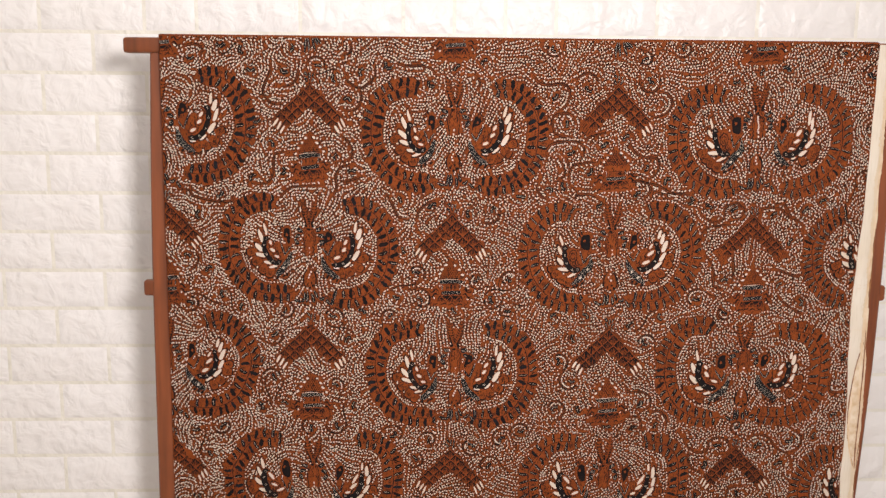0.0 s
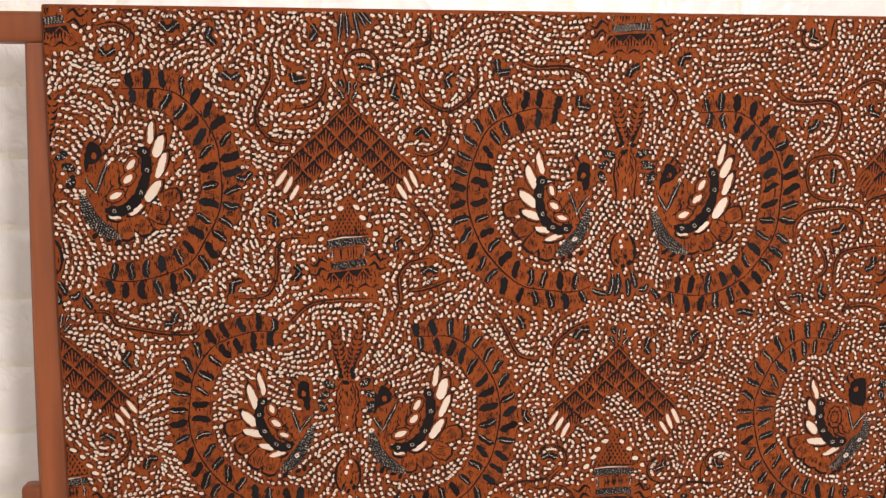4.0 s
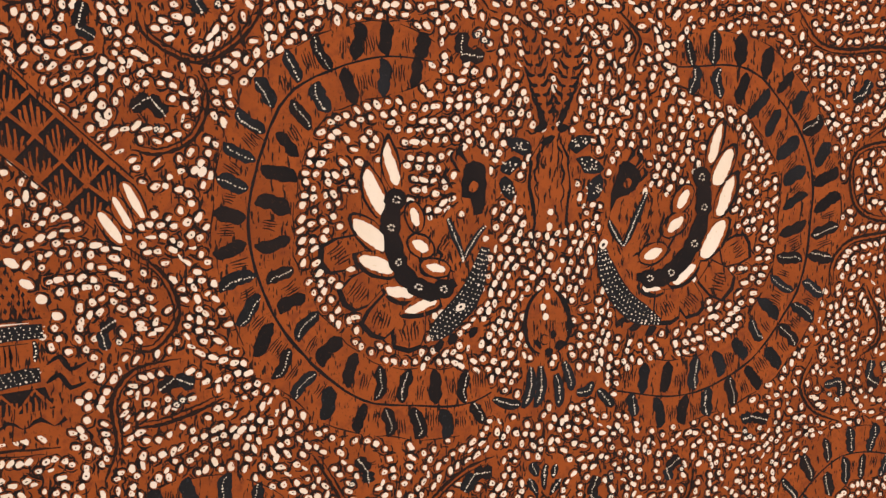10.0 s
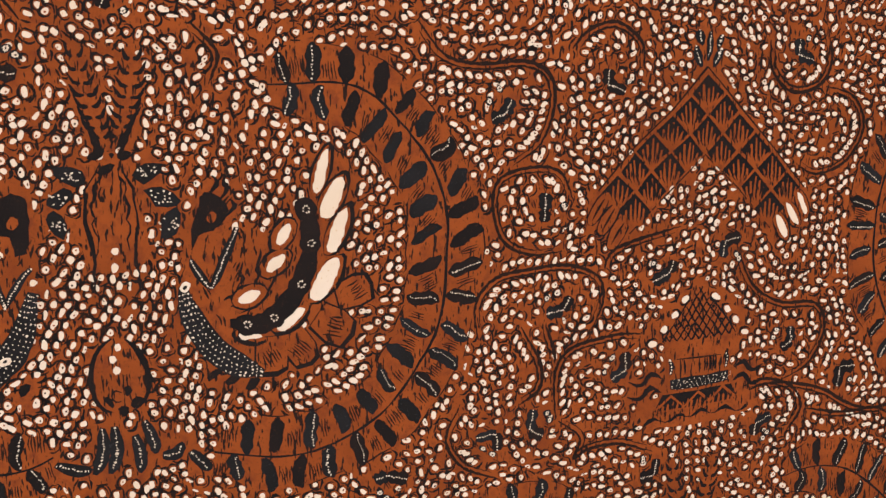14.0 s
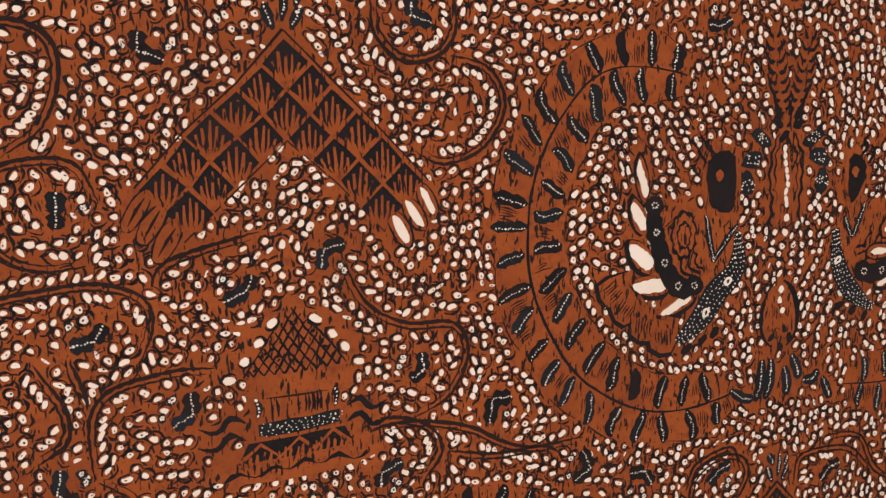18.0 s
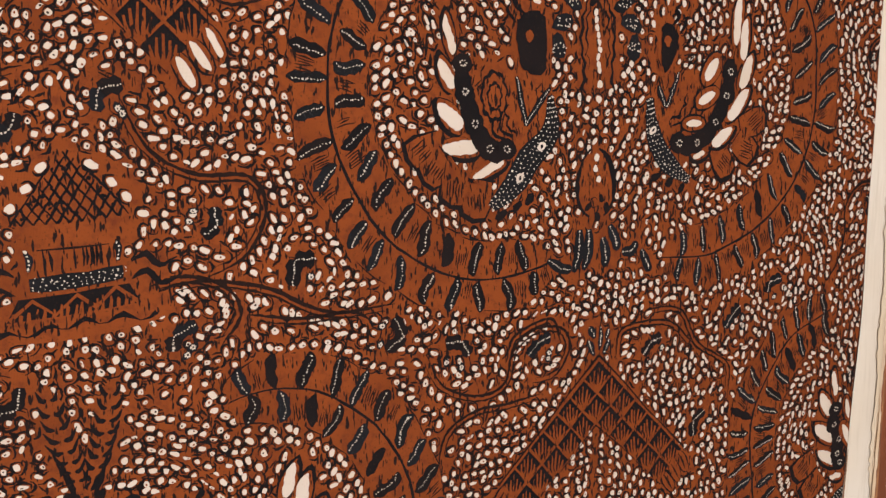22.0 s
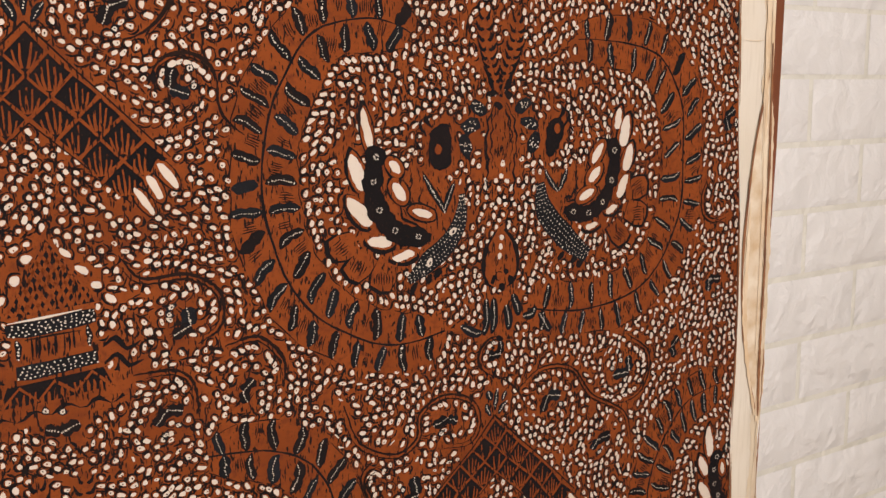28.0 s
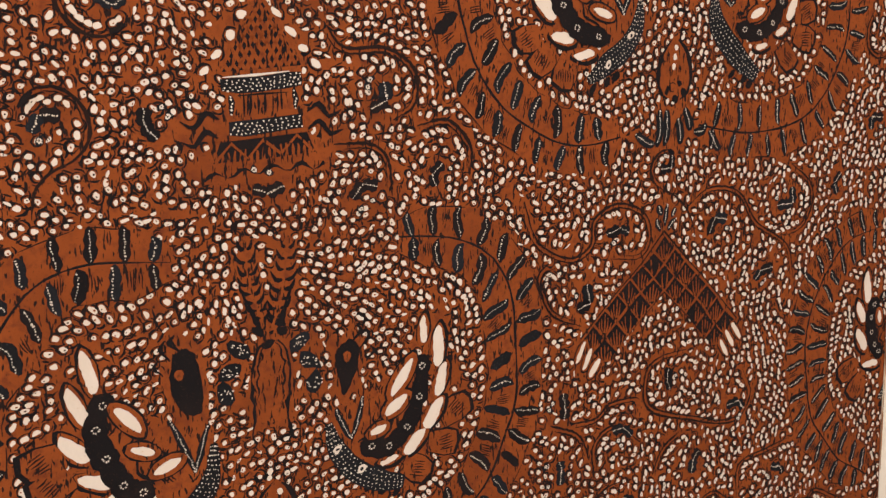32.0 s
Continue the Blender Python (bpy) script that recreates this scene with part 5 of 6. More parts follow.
STEMS_F = (
    ((384, 904), (402, 907), (413, 895), (413, 879)),
    ((446, 864), (456, 841), (476, 831), (490, 836), (492, 851), (508, 860), (527, 853), (532, 839), (523, 827), (504, 827)),
    ((460, 804), (455, 819), (464, 829), (483, 829)),
    ((558, 856), (574, 866), (599, 861), (613, 842), (640, 827), (646, 804)),
    ((639, 879), (658, 862), (654, 840), (635, 832)),
    ((562, 769), (541, 765), (530, 756), (533, 735), (562, 723), (601, 717), (615, 732), (607, 749)),
    ((477, 734), (495, 734), (506, 743), (525, 743), (533, 732)),
    ((495, 703), (495, 719), (510, 728), (529, 715)),
)
STEMS_G = (
    ((538, 693), (546, 709), (558, 717)),
    ((607, 664), (607, 687), (630, 693), (649, 698)),
    ((484, 791), (463, 800), (457, 816), (464, 825), (485, 826)),
    ((464, 736), (484, 726), (495, 704)),
    ((563, 659), (584, 673), (602, 663)),
    ((661, 637), (675, 658), (702, 645)),
    ((-433, 1536), (-413, 1540), (-399, 1528), (-405, 1518)),
    ((-150, 1547), (-152, 1527), (-167, 1521)),
    ((-419, 1184), (-416, 1172), (-420, 1160), (-431, 1152)),
    ((-448, 1293), (-430, 1291), (-422, 1280), (-396, 1275), (-362, 1271), (-352, 1278)),
    ((704, 972), (699, 962), (701, 950), (710, 944), (722, 946)),
)
STEMS = STEMS_A + STEMS_B + STEMS_C + STEMS_D + STEMS_E + STEMS_F + STEMS_G
sprigs = Ink()


def sprig(c):
    """A sprig, with a scroll round it where there is room."""
    room = sum(not is_taken(c[0] + 0.014 * math.cos(w), c[1] + 0.014 * math.sin(w)) for w in np.arange(0, 6.28, 0.785))
    if room >= 7 and random.random() < 0.85:
        scroll(sprigs, c, random.uniform(0.0145, 0.0195), random.random() * 6.28, random.choice((-1, 1)))
    else:
        VINES.append((c[0], c[1], 1))
    glyph(sprigs, c, random.random() * 6.28, random.uniform(0.85, 1.1))


def vine(line):
    """A long stem with a finer line on its inner side and slim wax dots that lean along it."""
    pts = smooth_line(np.array(line) * 0.001, 8 * len(line))
    pts[1:-1] = 0.25 * pts[:-2] + 0.5 * pts[1:-1] + 0.25 * pts[2:]
    keep = [i for i, q in enumerate(pts) if not is_taken(*q)]
    if len(keep) < 8:
        return
    pts = pts[keep[0]:keep[-1] + 1]
    m = len(pts)
    d = np.gradient(pts, axis=0)
    d /= np.linalg.norm(d, axis=1, keepdims=True) + 1e-12
    side = np.c_[-d[:, 1], d[:, 0]]
    bow = np.sign(np.cross(np.c_[d[:-1], np.zeros(m - 1)], np.c_[d[1:], np.zeros(m - 1)])[:, 2].sum()) or 1.0
    thin = 1 - 0.35 * np.clip((pts[:, 0] - 0.42) / 0.14, 0, 1)
    sprigs.stroke(pts, 0.0015 * thin * np.interp(np.linspace(0, 1, m), (0, 0.2, 0.6, 0.85, 1), (0.4, 1.0, 1.2, 0.9, 0.25)) * np.random.uniform(0.85, 1.15, m), DRK, 3)
    sprigs.stroke(pts[2:-2] + side[2:-2] * bow * 0.0024, (0.0003, 0.0011, 0.0009, 0.0003), DRK, 3)
    take_line(pts, 0.0021), take_line(pts + side * bow * 0.0024, 0.0014)
    STEM_AT.extend(np.c_[pts, d].tolist()[::2])
    run = np.r_[0, np.cumsum(np.linalg.norm(np.diff(pts, axis=0), axis=1))]
    for way, off, lean in ((bow, 0.0054, 0.75), (-bow, 0.0037, -0.75)):
        for s in np.arange(0.002, run[-1], 0.0043):
            i = int(np.searchsorted(run, s).clip(0, m - 1))
            q = pts[i] + side[i] * way * (off + random.gauss(0, 0.0004))
            if not is_taken(*q) and random.random() < (0.75 if way == bow else 0.4):
                FREE_DOTS.append((q[0], q[1], random.uniform(1.5, 2.3), random.uniform(0.95, 1.2), math.atan2(d[i][1], d[i][0]) + lean * bow + random.gauss(0, 0.15)))
                take_line([q], 0.0025)


for x, z, turn_, bend_ in SPRIGS_A + SPRIGS_B + SPRIGS_C + SPRIGS_D:
    c = np.array((x, z)) * 0.001
    VINES.append((c[0], c[1], random.choice((-1, 1))))
    glyph(sprigs, c, math.radians(turn_), random.uniform(0.9, 1.1), bend_)
for line in STEMS:
    vine(line)
stem_at = np.array(STEM_AT)


def drawn(c, gap):
    """Whether a stem runs near."""
    return ((stem_at[:, :2] - c) ** 2).sum(1).min() < gap * gap


def in_ring(c):
    if any(abs(c[0] - w[0]) < 0.045 and -0.072 < c[1] - w[1] < 0.095 for w in WINGED):
        return True
    if any(abs(c[0] - w[0]) < 0.042 and -0.085 < c[1] - w[1] < -0.03 for w in ROOFS):     # under a roof
        return True
    return any(((c[0] - w[1]) / 0.062) ** 2 + ((c[1] - w[2]) / 0.075) ** 2 < 1 for w in WINGS)


for table, places in ((ROOF_SPRIGS, ROOFS), (WING_SPRIGS, [w[:2] for w in WINGED])):
    for px_, pz in places:
        for dx, dz in table:
            c = np.array((px_ + 0.001 * (dx + random.uniform(-4, 4)), pz + 0.001 * (dz + random.uniform(-4, 4))))
            if not (U0 - 0.01 < c[0] < U1 + 0.01 and V0 - 0.01 < c[1] < V1 + 0.01) or is_taken(*c) or in_ring(c) or drawn(c, 0.030):
                continue
            if any((c[0] - v[0]) ** 2 + (c[1] - v[1]) ** 2 < 0.033 ** 2 for v in VINES):
                continue
            sprig(c)
# the free ground under the lowest roofs is filled with more scrolls
for k in range(260):
    c = np.array((random.uniform(U0 + 0.01, U1 - 0.01), random.uniform(V0 + 0.01, V1 - 0.01)))
    if sum(is_taken(c[0] + 0.011 * math.cos(w), c[1] + 0.011 * math.sin(w)) for w in np.arange(0, 6.28, 0.785)) > 1:
        continue
    if is_taken(*c) or in_ring(c) or drawn(c, 0.026) or any((c[0] - v[0]) ** 2 + (c[1] - v[1]) ** 2 < 0.033 ** 2 for v in VINES):
        continue
    scroll(sprigs, c, random.uniform(0.011, 0.015), random.random() * 6.28, random.choice((-1, 1)))
    glyph(sprigs, c, random.random() * 6.28, 0.85)
for k, (a0, b0, _) in enumerate(VINES):           # long stems that lead from scroll to scroll
    for a1, b1, _ in VINES[k + 1:]:
        gap = math.hypot(a1 - a0, b1 - b0)
        if not 0.030 < gap < 0.060 or random.random() < 0.35:
            continue
        d = np.array((a1 - a0, b1 - b0)) / gap
        n = np.array((-d[1], d[0])) * random.choice((-1, 1))
        p0, p1 = np.array((a0, b0)) + n * 0.0135, np.array((a1, b1)) - n * 0.0135
        stem = bezier(p0, p0 + d * gap * 0.55 + n * 0.004, p1 - d * gap * 0.55 - n * 0.004, p1, 16)
        if drawn(stem[8], 0.030) or sum(is_taken(*q) for q in stem) > 2:
            continue
        sprigs.stroke(stem, (0.0006, 0.0018, 0.0019, 0.0016, 0.0005), DRK, 3)
        sprigs.stroke(stem[2:-2] + n * 0.0021, (0.0003, 0.0008, 0.0003), DRK, 3)
        take_line(stem, 0.0019)
        for j in range(1, 15, 2):
            for side in (-1, 1):
                q = stem[j] + n * side * 0.0046
                if not is_taken(*q):
                    FREE_DOTS.append((q[0], q[1], random.uniform(1.4, 2.3), random.uniform(1.0, 1.3), math.atan2(d[1], d[0]) + side * 0.6))
                    take_line([q], 0.0028)
sprigs.mesh("vine_scrollwork", batik, "dark curled vines with dotted sprigs")["kind"] = "stuff"

# the ground of wax dots, which turn with the scrolls
random.seed(11), np.random.seed(11)
vine_at = np.array([(a, b) for a, b, _ in VINES])
vine_spin = np.array([c for _, _, c in VINES])
CELL = 0.0016                                    # grid that keeps the rows of dots apart
cols_, lines_ = int((U1 - U0) / CELL) + 3, int((V1 - V0) / CELL) + 3
near = [[[] for _ in range(cols_)] for _ in range(lines_)]
rows = []


def flow(u, v):
    """Direction of the rows: round the scrolls, and wavering between them."""
    d = vine_at - (u, v)
    w = np.exp(-np.einsum("ij,ij->i", d, d) / 0.019 ** 2) * vine_spin
    r = np.sqrt(np.einsum("ij,ij->i", d, d)) + 1e-6
    x, y = float((w * -d[:, 1] / r).sum()), float((w * d[:, 0] / r).sum())
    e = stem_at[:, :2] - (u, v)
    k = np.exp(-np.einsum("ij,ij->i", e, e) / 0.010 ** 2)
    x, y = x + float((k * stem_at[:, 2]).sum()), y + float((k * stem_at[:, 3]).sum())
    a = 5.0 * noise.noise(Vector((u * 7.0, v * 7.0, 9.0))) + 1.0
    return math.atan2(y + 0.16 * math.sin(a), x + 0.16 * math.cos(a))


def crowded(u, v, gap):
    i, j, k = int((u - U0) / CELL), int((v - V0) / CELL), int(gap / CELL) + 1
    for b in range(max(j - k, 0), min(j + k + 1, lines_)):
        for a in range(max(i - k, 0), min(i + k + 1, cols_)):
            for x, y in near[b][a]:
                if (x - u) ** 2 + (y - v) ** 2 < gap * gap:
                    return True
    return False


def free(u, v, gap):
    if not (U0 < u < U1 and V0 < v < V1) or is_taken(u, v):
        return False
    if any(is_taken(u + a, v + b) for a, b in ((0.0007, 0), (-0.0007, 0), (0, 0.0007), (0, -0.0007))):
        return False
    return not crowded(u, v, gap)


def fine_pen(u):
    return max(float(np.clip((u - 0.45) / 0.28, 0, 1)), 0.6 * float(np.clip((-0.22 - u) / 0.12, 0, 1)))


def set_dot(u, v, ang):
    near_scroll = drawn((u, v), 0.011)
    if random.random() < (0.66 if near_scroll else 0.46):
        a, b = random.uniform(1.6, 2.3), random.uniform(1.0, 1.3)
    else:
        a, b = random.uniform(1.25, 1.6), random.uniform(1.1, 1.4)
    if random.random() < 0.12:
        a, b = 0.75 * a, 0.85 * b
    if random.random() < (0.16 if near_scroll else 0.08):                     # slim sliver
        a, b = random.uniform(1.4, 2.1), random.uniform(0.62, 0.85)
    wet = 0.95 + 0.15 * float(np.clip((0.16 - u) / 0.3, 0, 1))      # a freer flow of wax on this side
    a, b = wet * a, wet * b
    a, b = 0.98 * a * (1 + 0.20 * fine_pen(u)), 0.98 * b * (1 - 0.08 * fine_pen(u))
    if random.random() < 0.8 * float(np.clip((u - 0.42) / 0.14, 0, 1)):     # towards the edge the pen was led upright
        ang = 1.15 + 0.35 * math.sin(ang)
    rows.append((u + random.gauss(0, 0.0005), v + random.gauss(0, 0.0005), a, b, ang + random.gauss(0.40, 0.27)))
    near[int((v - V0) / CELL)][int((u - U0) / CELL)].append((u, v))


for u, v, *_ in FREE_DOTS:
    if U0 < u < U1 and V0 < v < V1:
        near[int((v - V0) / CELL)][int((u - U0) / CELL)].append((u, v))
seeds = [(U0 + (i + random.random()) * 0.006, V0 + (j + random.random()) * 0.006) for i in range(int((U1 - U0) / 0.006)) for j in range(int((V1 - V0) / 0.006))]
random.shuffle(seeds)
for seed in seeds:
    if not free(*seed, 0.0044 - 0.0003 * fine_pen(seed[0])):
        continue
    for way in (1, -1):
        u, v = seed
        last = None
        for step in range(40):
            ang = flow(u, v)
            if last is not None and math.cos(ang - last) < -0.2:
                ang += math.pi
            last = ang
            if step or way > 0:
                if not free(u, v, 0.00385 - 0.0002 * fine_pen(u)):
                    break
                set_dot(u, v, ang)
            ln = random.uniform(0.0045, 0.0054) * way * (1 - 0.08 * fine_pen(u))
            u, v = u + ln * math.cos(ang), v + ln * math.sin(ang)
for k in range(60000):                            # single dots where the rows leave a gap
    u, v = random.uniform(U0, U1), random.uniform(V0, V1)
    if free(u, v, 0.00385 - 0.0002 * fine_pen(u)):
        set_dot(u, v, flow(u, v))
rows += [(u, v, a * (1 - 0.04 * fine_pen(u)), b * (1 - 0.10 * fine_pen(u)), ang) for u, v, a, b, ang in FREE_DOTS]
field = Ink()
for u, v, a, b, ang in rows:
    side = 2.4 + random.uniform(-0.9, 0.9) - ang
    if b > 0.86 or random.random() < 0.3:
        field.arc(u, v, (a + 0.95) * 0.001, (b + 0.95) * 0.001, ang, side - 2.0, random.uniform(3.0, 5.6), random.uniform(0.0009, 0.0015) * (0.88 + 0.12 * float(np.clip((u - 0.35) / 0.1, 0, 1))) * (1 - 0.12 * fine_pen(u)), BLK, 0, 11)
    if b > 0.86 and random.random() < 0.85:
        field.arc(u, v, (a + 2.2) * 0.001, (b + 2.0) * 0.001, ang, side + random.uniform(1.5, 3.5), random.uniform(1.1, 2.4), random.uniform(0.0008, 0.0014), BLK, 0, 7)
    field.blob(u, v, a * 0.00096, b * 0.00099, ang, CRM, 2, 10, 0.09, 0.0, 0.82)
    if random.random() < 0.42:
        field.blob(u + random.uniform(-0.3, 0.3) * a * 0.001, v + random.uniform(-0.3, 0.3) * b * 0.001, 0.0005, 0.0004, ang, DRK if random.random() < 0.5 else BRN, 3, 5)
    if random.random() < 0.8 - 0.3 * fine_pen(u):
        w = random.random() * 6.28
        q = np.array((u + 0.0033 * math.cos(w), v + 0.0033 * math.sin(w)))
        if not is_taken(*q):
            hatch(field, q, w + 1.6, 0.0042, 1, 0.001, 0, 0.0011)
field.mesh("wax_dot_ground", batik, "ground of small cream wax dots")["kind"] = "stuff"

# fabric: the hanging sheet, carried over the top rail, with its undyed edges
us = np.r_[U0 - 0.010, U0 - 0.006, U0 - 0.002, np.linspace(U0, U1, 122)]
vs = np.linspace(0, 1, 96)
verts, faces = [], []
for t in vs:
    for u in us:
        uu = max(u, U0)
        uu = U0 + (uu - U0) * (float(edge_right(V0 + t * (V1 - V0))) - U0) / (U1 - U0)
        v = float(edge_bottom(uu)) + t * (float(edge_top(uu)) - float(edge_bottom(uu)))
        back = 0.0 if u >= U0 else (U0 - u) * 1.2
        verts.append((uu - 0.0012 * (u < U0) * (1 if u > U0 - 0.003 else 0.3), CLOTH_Y - float(relief(uu, v)) + back, v))
for k, (dy, dz) in enumerate(((0.003, 0.0024), (0.009, 0.0036), (0.020, 0.0036), (0.031, 0.0024), (0.036, -0.003), (0.037, -0.05), (0.037, -0.11))):
    for u in us:
        verts.append((max(u, U0 - 0.0012), CLOTH_Y + dy, float(edge_top(max(u, U0))) + dz))
nu, nr = len(us), len(vs) + 7
faces = [(j * nu + i, j * nu + i + 1, (j + 1) * nu + i + 1, (j + 1) * nu + i) for j in range(nr - 1) for i in range(nu - 1)]
under(link_mesh("fabric", verts, faces, [BROWN], None, batik, "dyed brown cotton sheet", True))

# undyed strips along the side and the foot
zs = np.linspace(0, 1, 60)


def strip_outer(v):
    levels = (0.61, 0.68, 0.72, 0.80, 0.90, 0.944, 0.99, 1.05, 1.10, 1.14, 1.21, 1.25, 1.33, 1.56)
    places = (0.7568, 0.7566, 0.7598, 0.7616, 0.7638, 0.7632, 0.7625, 0.7588, 0.7570, 0.7580, 0.7576, 0.7596, 0.7600, 0.7600)
    return np.interp(v, levels, places) + 0.0004 * np.sin(47 * v)


verts = []
for f in zs:
    v = V0 - 0.0075 + f * (V1 - V0 + 0.0075)
    a, b = float(edge_right(v)), float(strip_outer(v))
    for g, dy in ((0, -0.0004), (0.25, -0.0012), (0.5, -0.0016), (0.75, -0.0012), (0.93, -0.0002), (1.0, 0.0016), (0.97, 0.0034)):
        verts.append((a + g * (b - a), CLOTH_Y + dy - float(relief(a, v)) + 0.0006 * math.sin(19 * v + 4 * g), v))
faces = [(j * 7 + i, j * 7 + i + 1, j * 7 + i + 8, j * 7 + i + 7) for j in range(59) for i in range(6)]
under(link_mesh("selvedge", verts, faces, [CLOTH_EDGE], None, batik, "undyed cream edge with brown dye stains", True))
verts = []
for f in np.linspace(0, 1, 80):
    u = U0 + f * (0.7575 - U0)
    top = float(edge_bottom(min(u, U1)))
    for g, dy in ((0, -0.0003), (0.5, -0.0005), (0.95, -0.0002), (1.0, 0.0006)):
        verts.append((u, CLOTH_Y + dy - float(relief(u, top)), top - g * (0.0085 + 0.0012 * math.sin(17 * u))))
faces = [(j * 4 + i + 1, j * 4 + i + 5, j * 4 + i + 4, j * 4 + i) for j in range(79) for i in range(3)]
under(link_mesh("hem", verts, faces, [CLOTH_EDGE], None, batik, "undyed cream hem along the foot", True))


# a folded-over piece of the edge, and the dye that ran along it
def edge_y(u, v):
    f = np.clip((np.asarray(u) - edge_right(v)) / (strip_outer(v) - edge_right(v)), 0, 1)
    return CLOTH_Y - relief(edge_right(v), v) - 0.0005 - 0.0046 * f * (1 - f)


fold_l = smooth_line([(0.7575, 1.050), (0.7530, 1.030), (0.7480, 1.012), (0.7436, 0.990), (0.7400, 0.958), (0.7376, 0.923), (0.7380, 0.891), (0.7412, 0.860), (0.7466, 0.836), (0.7574, 0.800)], 40)
verts = []
for u, v in fold_l:
    for g in (0.0, 0.5, 1.0):
        w = u + g * (float(strip_outer(v)) - 0.0004 - u)
        verts.append((w, float(edge_y(w, v)) - 0.0009 - 0.0005 * (g == 0.5), v))
faces = [(j * 3 + i, j * 3 + i + 1, j * 3 + i + 4, j * 3 + i + 3) for j in range(39) for i in range(2)]
under(link_mesh("folded_edge", verts, faces, [FOLD_CLOTH], None, batik, "folded-over flap of cream cloth", True))


def run_of_dye(line, widths, mat, lift):
    line = np.asarray(line)
    d = np.gradient(line, axis=0)
    d /= np.linalg.norm(d, axis=1, keepdims=True)
    w = np.interp(np.linspace(0, 1, len(line)), np.linspace(0, 1, len(widths)), widths) * np.random.uniform(0.7, 1.3, len(line))
    a, b = line + np.c_[-d[:, 1], d[:, 0]] * w[:, None] / 2, line - np.c_[-d[:, 1], d[:, 0]] * w[:, None] / 2
    p = np.vstack([a, b])
    n = len(line)
    verts = np.c_[p[:, 0], edge_y(p[:, 0], p[:, 1]) - lift, p[:, 1]]
    under(link_mesh("dye_stain", verts.tolist(), [(i, i + 1, n + i + 1, n + i) for i in range(n - 1)], [mat], None, batik, "brown dye that ran along the fold"))


np.random.seed(5)
run_of_dye(fold_l[2:], (0.0006, 0.0019, 0.0014, 0.0021, 0.0012, 0.0017, 0.0013), STAIN, 0.0012)
run_of_dye(smooth_line([(0.7568, 1.06), (0.7576, 0.98), (0.7568, 0.941), (0.7572, 0.909), (0.7562, 0.868), (0.7560, 0.835), (0.7572, 0.804)], 70), (0.0010, 0.0026, 0.0016, 0.0022, 0.0018, 0.0030, 0.0012), STAIN, 0.0021)
run_of_dye(smooth_line([(0.7520, 1.03), (0.7528, 0.97), (0.7522, 0.90), (0.7520, 0.85)], 50), (0.001, 0.0022, 0.0010, 0.0016), PALE_STAIN, 0.0019)
for zz in (np.linspace(0.66, 0.78, 40), np.linspace(0.80, 0.95, 50), np.linspace(1.02, 1.18, 50)):
    run_of_dye(np.c_[edge_right(zz) + 0.0001, zz], (0.0003, 0.0012, 0.0005, 0.0014, 0.0003), STAIN, 0.0006)
run_of_dye(smooth_line([(0.7555, 1.20), (0.7530, 1.12), (0.7520, 1.02), (0.7548, 0.93)], 30), (0.002, 0.004, 0.005, 0.002), PALE_STAIN, 0.0016)
run_of_dye(smooth_line([(0.7578, 1.10), (0.7572, 0.98), (0.7580, 0.88), (0.7570, 0.80)], 50), (0.0025, 0.0040, 0.0030, 0.0040), PALE_STAIN, 0.0013)
run_of_dye(smooth_line([(0.7586, 1.24), (0.7580, 1.12), (0.7576, 1.0)], 50), (0.0010, 0.0018, 0.0010), STAIN, 0.0010)
run_of_dye(smooth_line([(0.7420, 0.93), (0.7400, 0.89), (0.7445, 0.845), (0.7540, 0.805)], 40), (0.002, 0.004, 0.003, 0.002), PALE_STAIN, 0.0014)
for z0 in np.arange(0.63, 1.54, 0.035):
    zz = np.linspace(z0, z0 + random.uniform(0.02, 0.055), 26)
    inset = random.uniform(0.0010, 0.0042)
    run_of_dye(np.c_[strip_outer(zz) - inset + 0.0004 * np.sin(300 * zz), zz], (0.0003, random.uniform(0.0008, 0.0018), 0.0010, random.uniform(0.0006, 0.0022), 0.0003),
               STAIN if inset < 0.002 and random.random() < 0.6 else PALE_STAIN, 0.0011)
zz = np.linspace(0.64, 1.54, 320)
run_of_dye(np.c_[strip_outer(zz) - 0.0052 + 0.0012 * np.sin(23 * zz), zz], 0.0062 + 0.0030 * np.sin(np.arange(60) * 1.3), TAN_STAIN, 0.0005)
run_of_dye(np.c_[strip_outer(zz) - 0.0022 + 0.0005 * np.sin(70 * zz), zz], 0.0036 + 0.0020 * np.sin(np.arange(40) * 1.7), PALE_STAIN, 0.0007)
for zz in (1.142, 1.136, 1.062):
    run_of_dye(smooth_line([(0.7300, zz), (0.7420, zz - 0.001), (0.7560, zz + 0.0005)], 24), (0.0001, 0.0005, 0.0001), PALE_STAIN, 0.0004)
run_of_dye(smooth_line([(0.7575, 1.50), (0.7570, 1.38), (0.7566, 1.25)], 30), (0.0005, 0.0016, 0.001), PALE_STAIN, 0.0008)
for zz in (np.linspace(0.63, 0.72, 50), np.linspace(0.70, 0.80, 60)):
    run_of_dye(np.c_[strip_outer(zz) - 0.0006, zz], (0.0004, 0.0012, 0.0006, 0.0016, 0.0005), STAIN, 0.0012)
    run_of_dye(np.c_[strip_outer(zz) - 0.0040 + 0.0010 * np.sin(90 * zz), zz], (0.0004, 0.0016, 0.0005, 0.0020, 0.0004), PALE_STAIN, 0.0009)
run_of_dye(smooth_line([(0.742, 0.955), (0.7405, 0.91), (0.7420, 0.87)], 20), (0.001, 0.003, 0.001), PALE_STAIN, 0.0015)


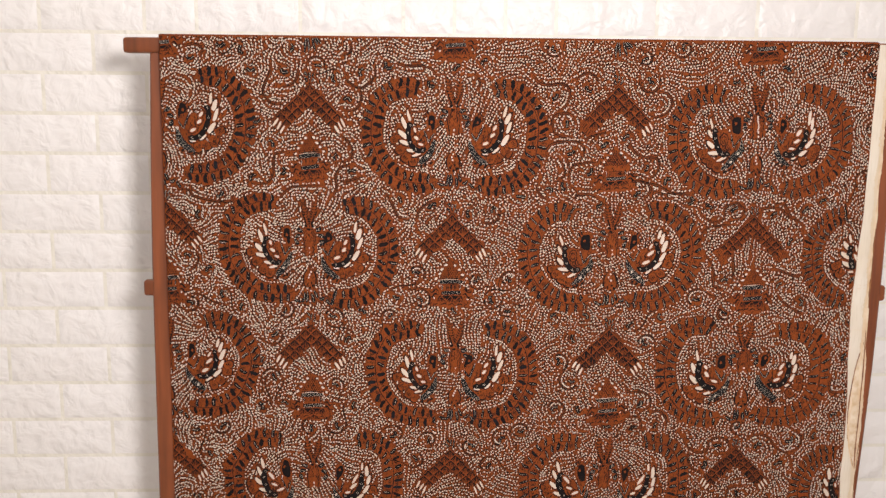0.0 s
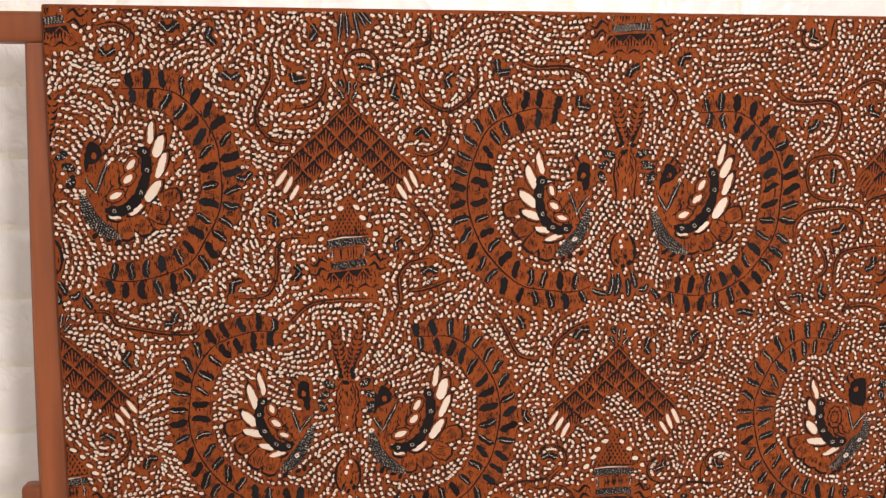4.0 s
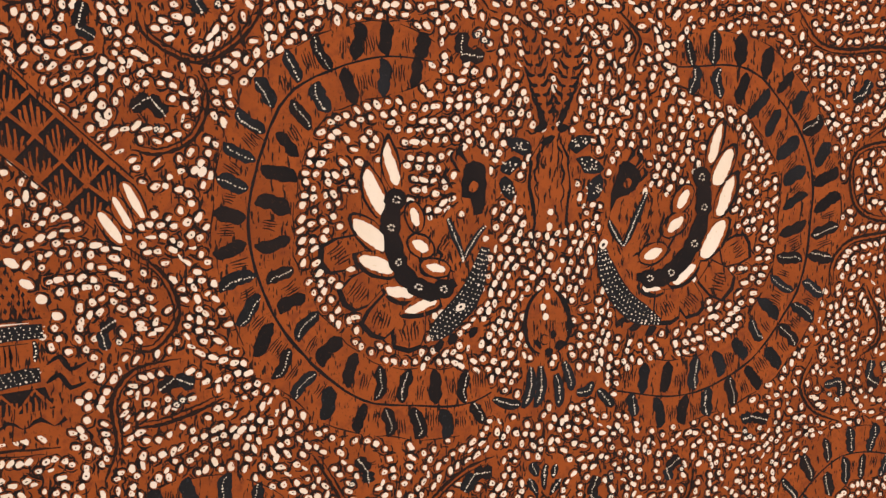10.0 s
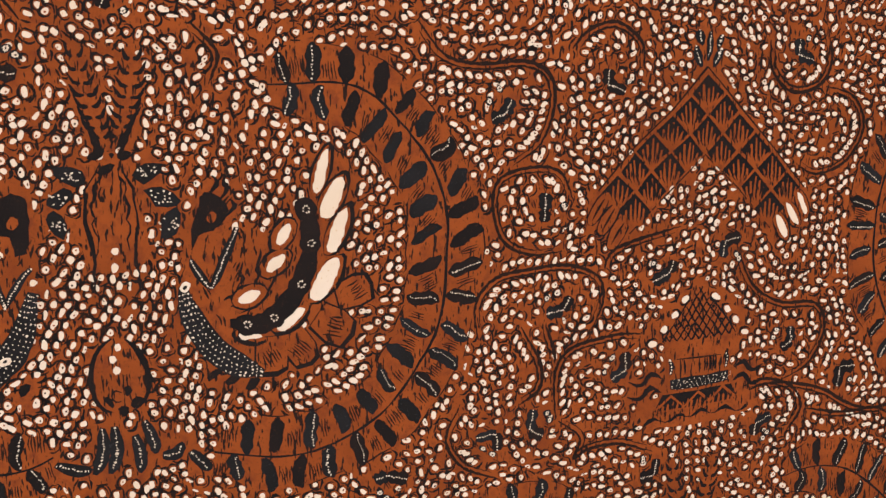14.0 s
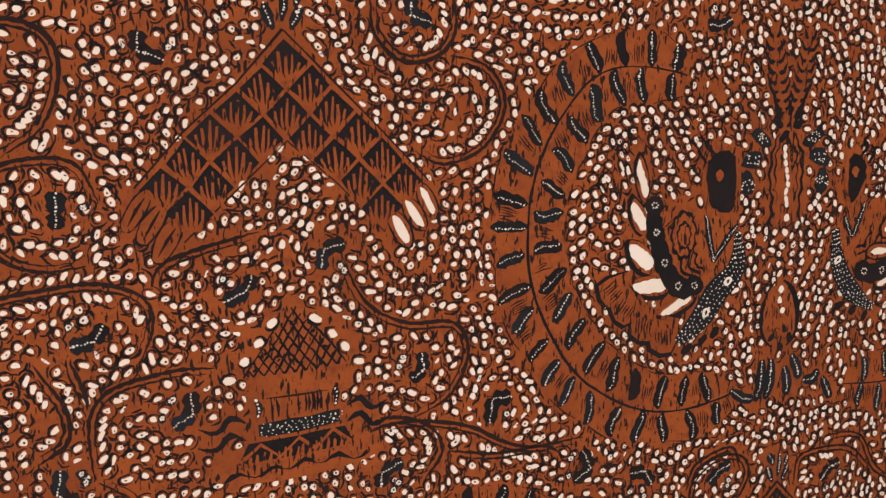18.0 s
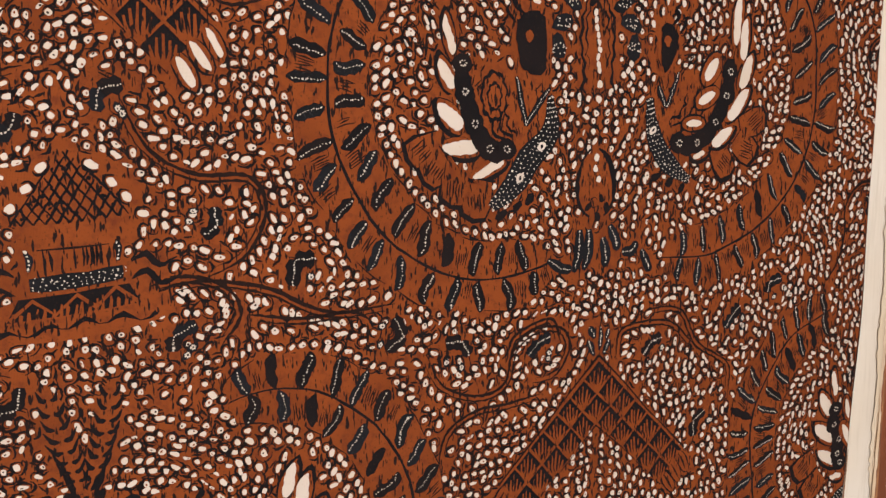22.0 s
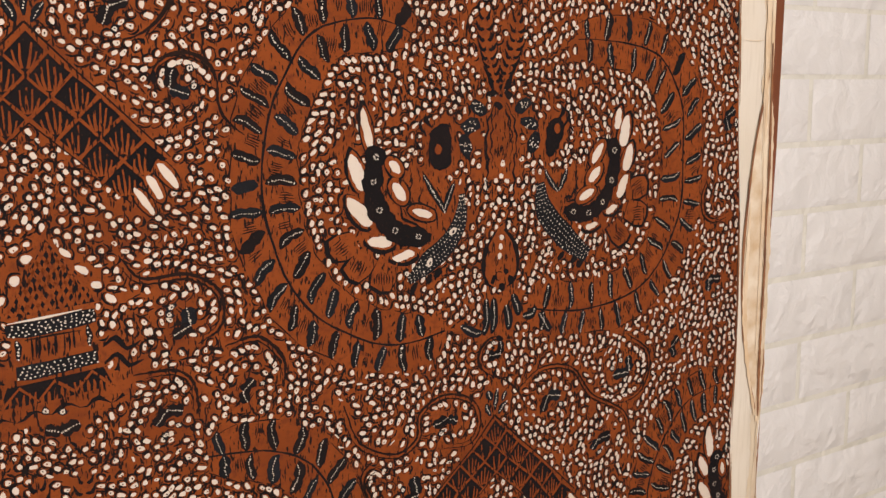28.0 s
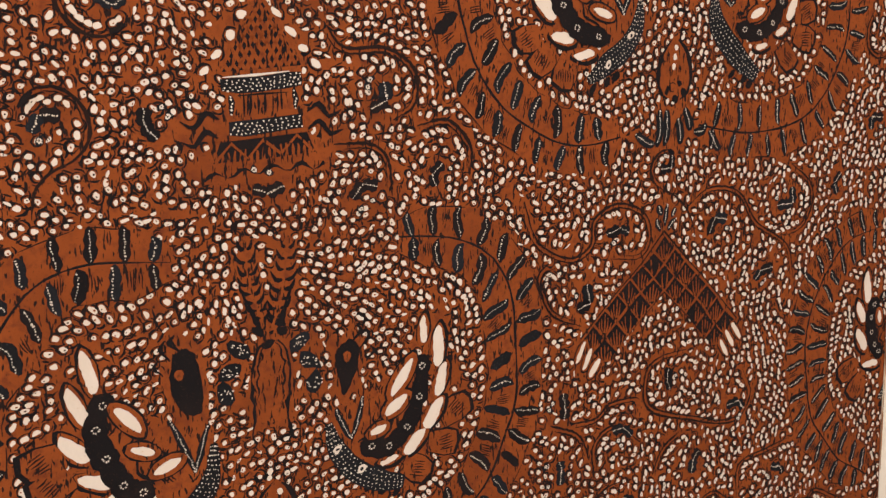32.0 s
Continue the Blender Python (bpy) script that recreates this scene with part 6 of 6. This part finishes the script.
# ---- the wooden display frame ----
stand = tagged(empty("display_frame", (0.14, 1.615, 0.0)), "reddish-brown varnished wooden frame that carries the batik", "display frame")


def frame_part(name, bm, label=""):
    ob = part(name, bm, POST_WOOD, stand, label)
    ob.matrix_parent_inverse = Matrix.Translation(stand.location).inverted()
    return ob


def post(levels, left, right):
    """A planed post whose sides follow the given outline from the floor to the rail."""
    zs_ = np.linspace(0.035, 1.5225, 26)
    l, r = np.interp(zs_, levels, left), np.interp(zs_, levels, right)
    bm = bmesh.new()
    rings = []
    for z, a, b in zip(zs_, l, r):
        e = 0.003
        rings.append([bm.verts.new(p) for p in ((a + e, 1.597, z), (b - e, 1.597, z), (b, 1.597 + e, z), (b, 1.622, z), (a, 1.622, z), (a, 1.597 + e, z))])
    for lo, hi in zip(rings, rings[1:]):
        for i in range(6):
            bm.faces.new((lo[i], lo[(i + 1) % 6], hi[(i + 1) % 6], hi[i]))
    bm.faces.new(rings[-1])
    bm.faces.new(rings[0][::-1])
    return bm


LEVELS = (0.0, 0.60, 0.85, 1.0, 1.18, 1.33, 1.5225)
frame_part("post", post(LEVELS, (-0.503, -0.503, -0.503, -0.5022, -0.501, -0.498, -0.4922), (-0.452, -0.452, -0.452, -0.452, -0.452, -0.452, -0.452)))
frame_part("post", post(LEVELS, (0.700, 0.7065, 0.718, 0.725, 0.730, 0.733, 0.735), (0.752, 0.7650, 0.7758, 0.7814, 0.7836, 0.7822, 0.7800)))
for x0, x1 in ((-0.508, -0.447), (0.695, 0.757)):
    frame_part("foot", bar(x0, x1, 1.45, 1.77, 0.0, 0.04, 0.006))
def rail(*box):
    """A rounded rail that lies a trace higher at its far end."""
    bm = bar(*box, 0.005)
    for v in bm.verts:
        v.co.z += 0.0062 * (v.co.x + 0.5)
    return bm


frame_part("top_rail", rail(-0.5365, 0.822, 1.594, 1.624, 1.5225, 1.5485))
frame_part("middle_rail", rail(-0.5185, 0.7930, 1.600, 1.618, 1.1020, 1.1300))

# ---- foam bricks on the wall ----
ROW_H, LONG = 0.0775, 0.1985


def brick_mesh(seed, length):
    random.seed(seed)
    verts = []
    w, h = length - 0.0070, ROW_H - 0.0070
    cols = [-0.5, -0.5 + 0.0095 / w, -0.33, -0.11, 0.11, 0.33, 0.5 - 0.0095 / w, 0.5]
    lines = [-0.5, -0.5 + 0.0095 / h, random.uniform(-0.1, 0.1), 0.5 - 0.0095 / h, 0.5]
    for z in lines:
        for x in cols:
            edge = abs(x) == 0.5 or abs(z) == 0.5
            verts.append((x * w, 0.0 if edge else -0.0014 - random.uniform(0, 0.0017), z * h))
    faces = [(j * 8 + i, j * 8 + i + 1, j * 8 + i + 9, j * 8 + i + 8) for j in range(4) for i in range(7)]
    me = bpy.data.meshes.new("brick")
    me.from_pydata(verts, [], faces)
    me.materials.append(FOAM)
    me.polygons.foreach_set("use_smooth", np.full(len(faces), True))
    me.update()
    return me


WHOLE = [brick_mesh(900 + k, LONG) for k in range(5)]
HALF = [brick_mesh(950 + k, LONG / 2) for k in range(3)]
random.seed(31)
far_v, far_f = [], []
for row in range(-15, 21):
    z = (0.5 - row) * ROW_H
    if not 0.03 < TOP_LINE + z < 2.80:
        continue
    x = (-0.768 if row % 2 == 0 else -0.669) - 8 * LONG
    cut = 0.12 if row % 2 == 0 else 0.22
    while x < 2.5:
        half = cut < x + LONG and cut > x
        if row == 0 and (-0.60 < x < -0.53 or -0.09 < x < 0.14):
            half = True
        if half and row > 0:                     # one short piece in each course, behind the cloth
            cut, x = 99.0, x + LONG / 2 + 0.0353
            z += 0.0014 * min(row, 8)
            continue
        if half:
            cut = 99.0
        ln = LONG / 2 if half else LONG
        me = random.choice(HALF if half else WHOLE)
        c = (x + ln / 2, -0.0005, z)
        if -1.05 < c[0] < 1.75 and 0.42 < TOP_LINE + z < 1.72:
            ob = new("brick", me)
            ob.parent = brick_wall
            ob.location = c
        else:
            b = len(far_v)
            far_v += [(c[0] + v.co.x, c[1] + v.co.y, c[2] + v.co.z) for v in me.vertices]
            far_f += [tuple(b + i for i in p.vertices) for p in me.polygons]
        x += ln
rest = link_mesh("brick_field", far_v, far_f, [FOAM], None, brick_wall, "", True)
rest["kind"] = "stuff"
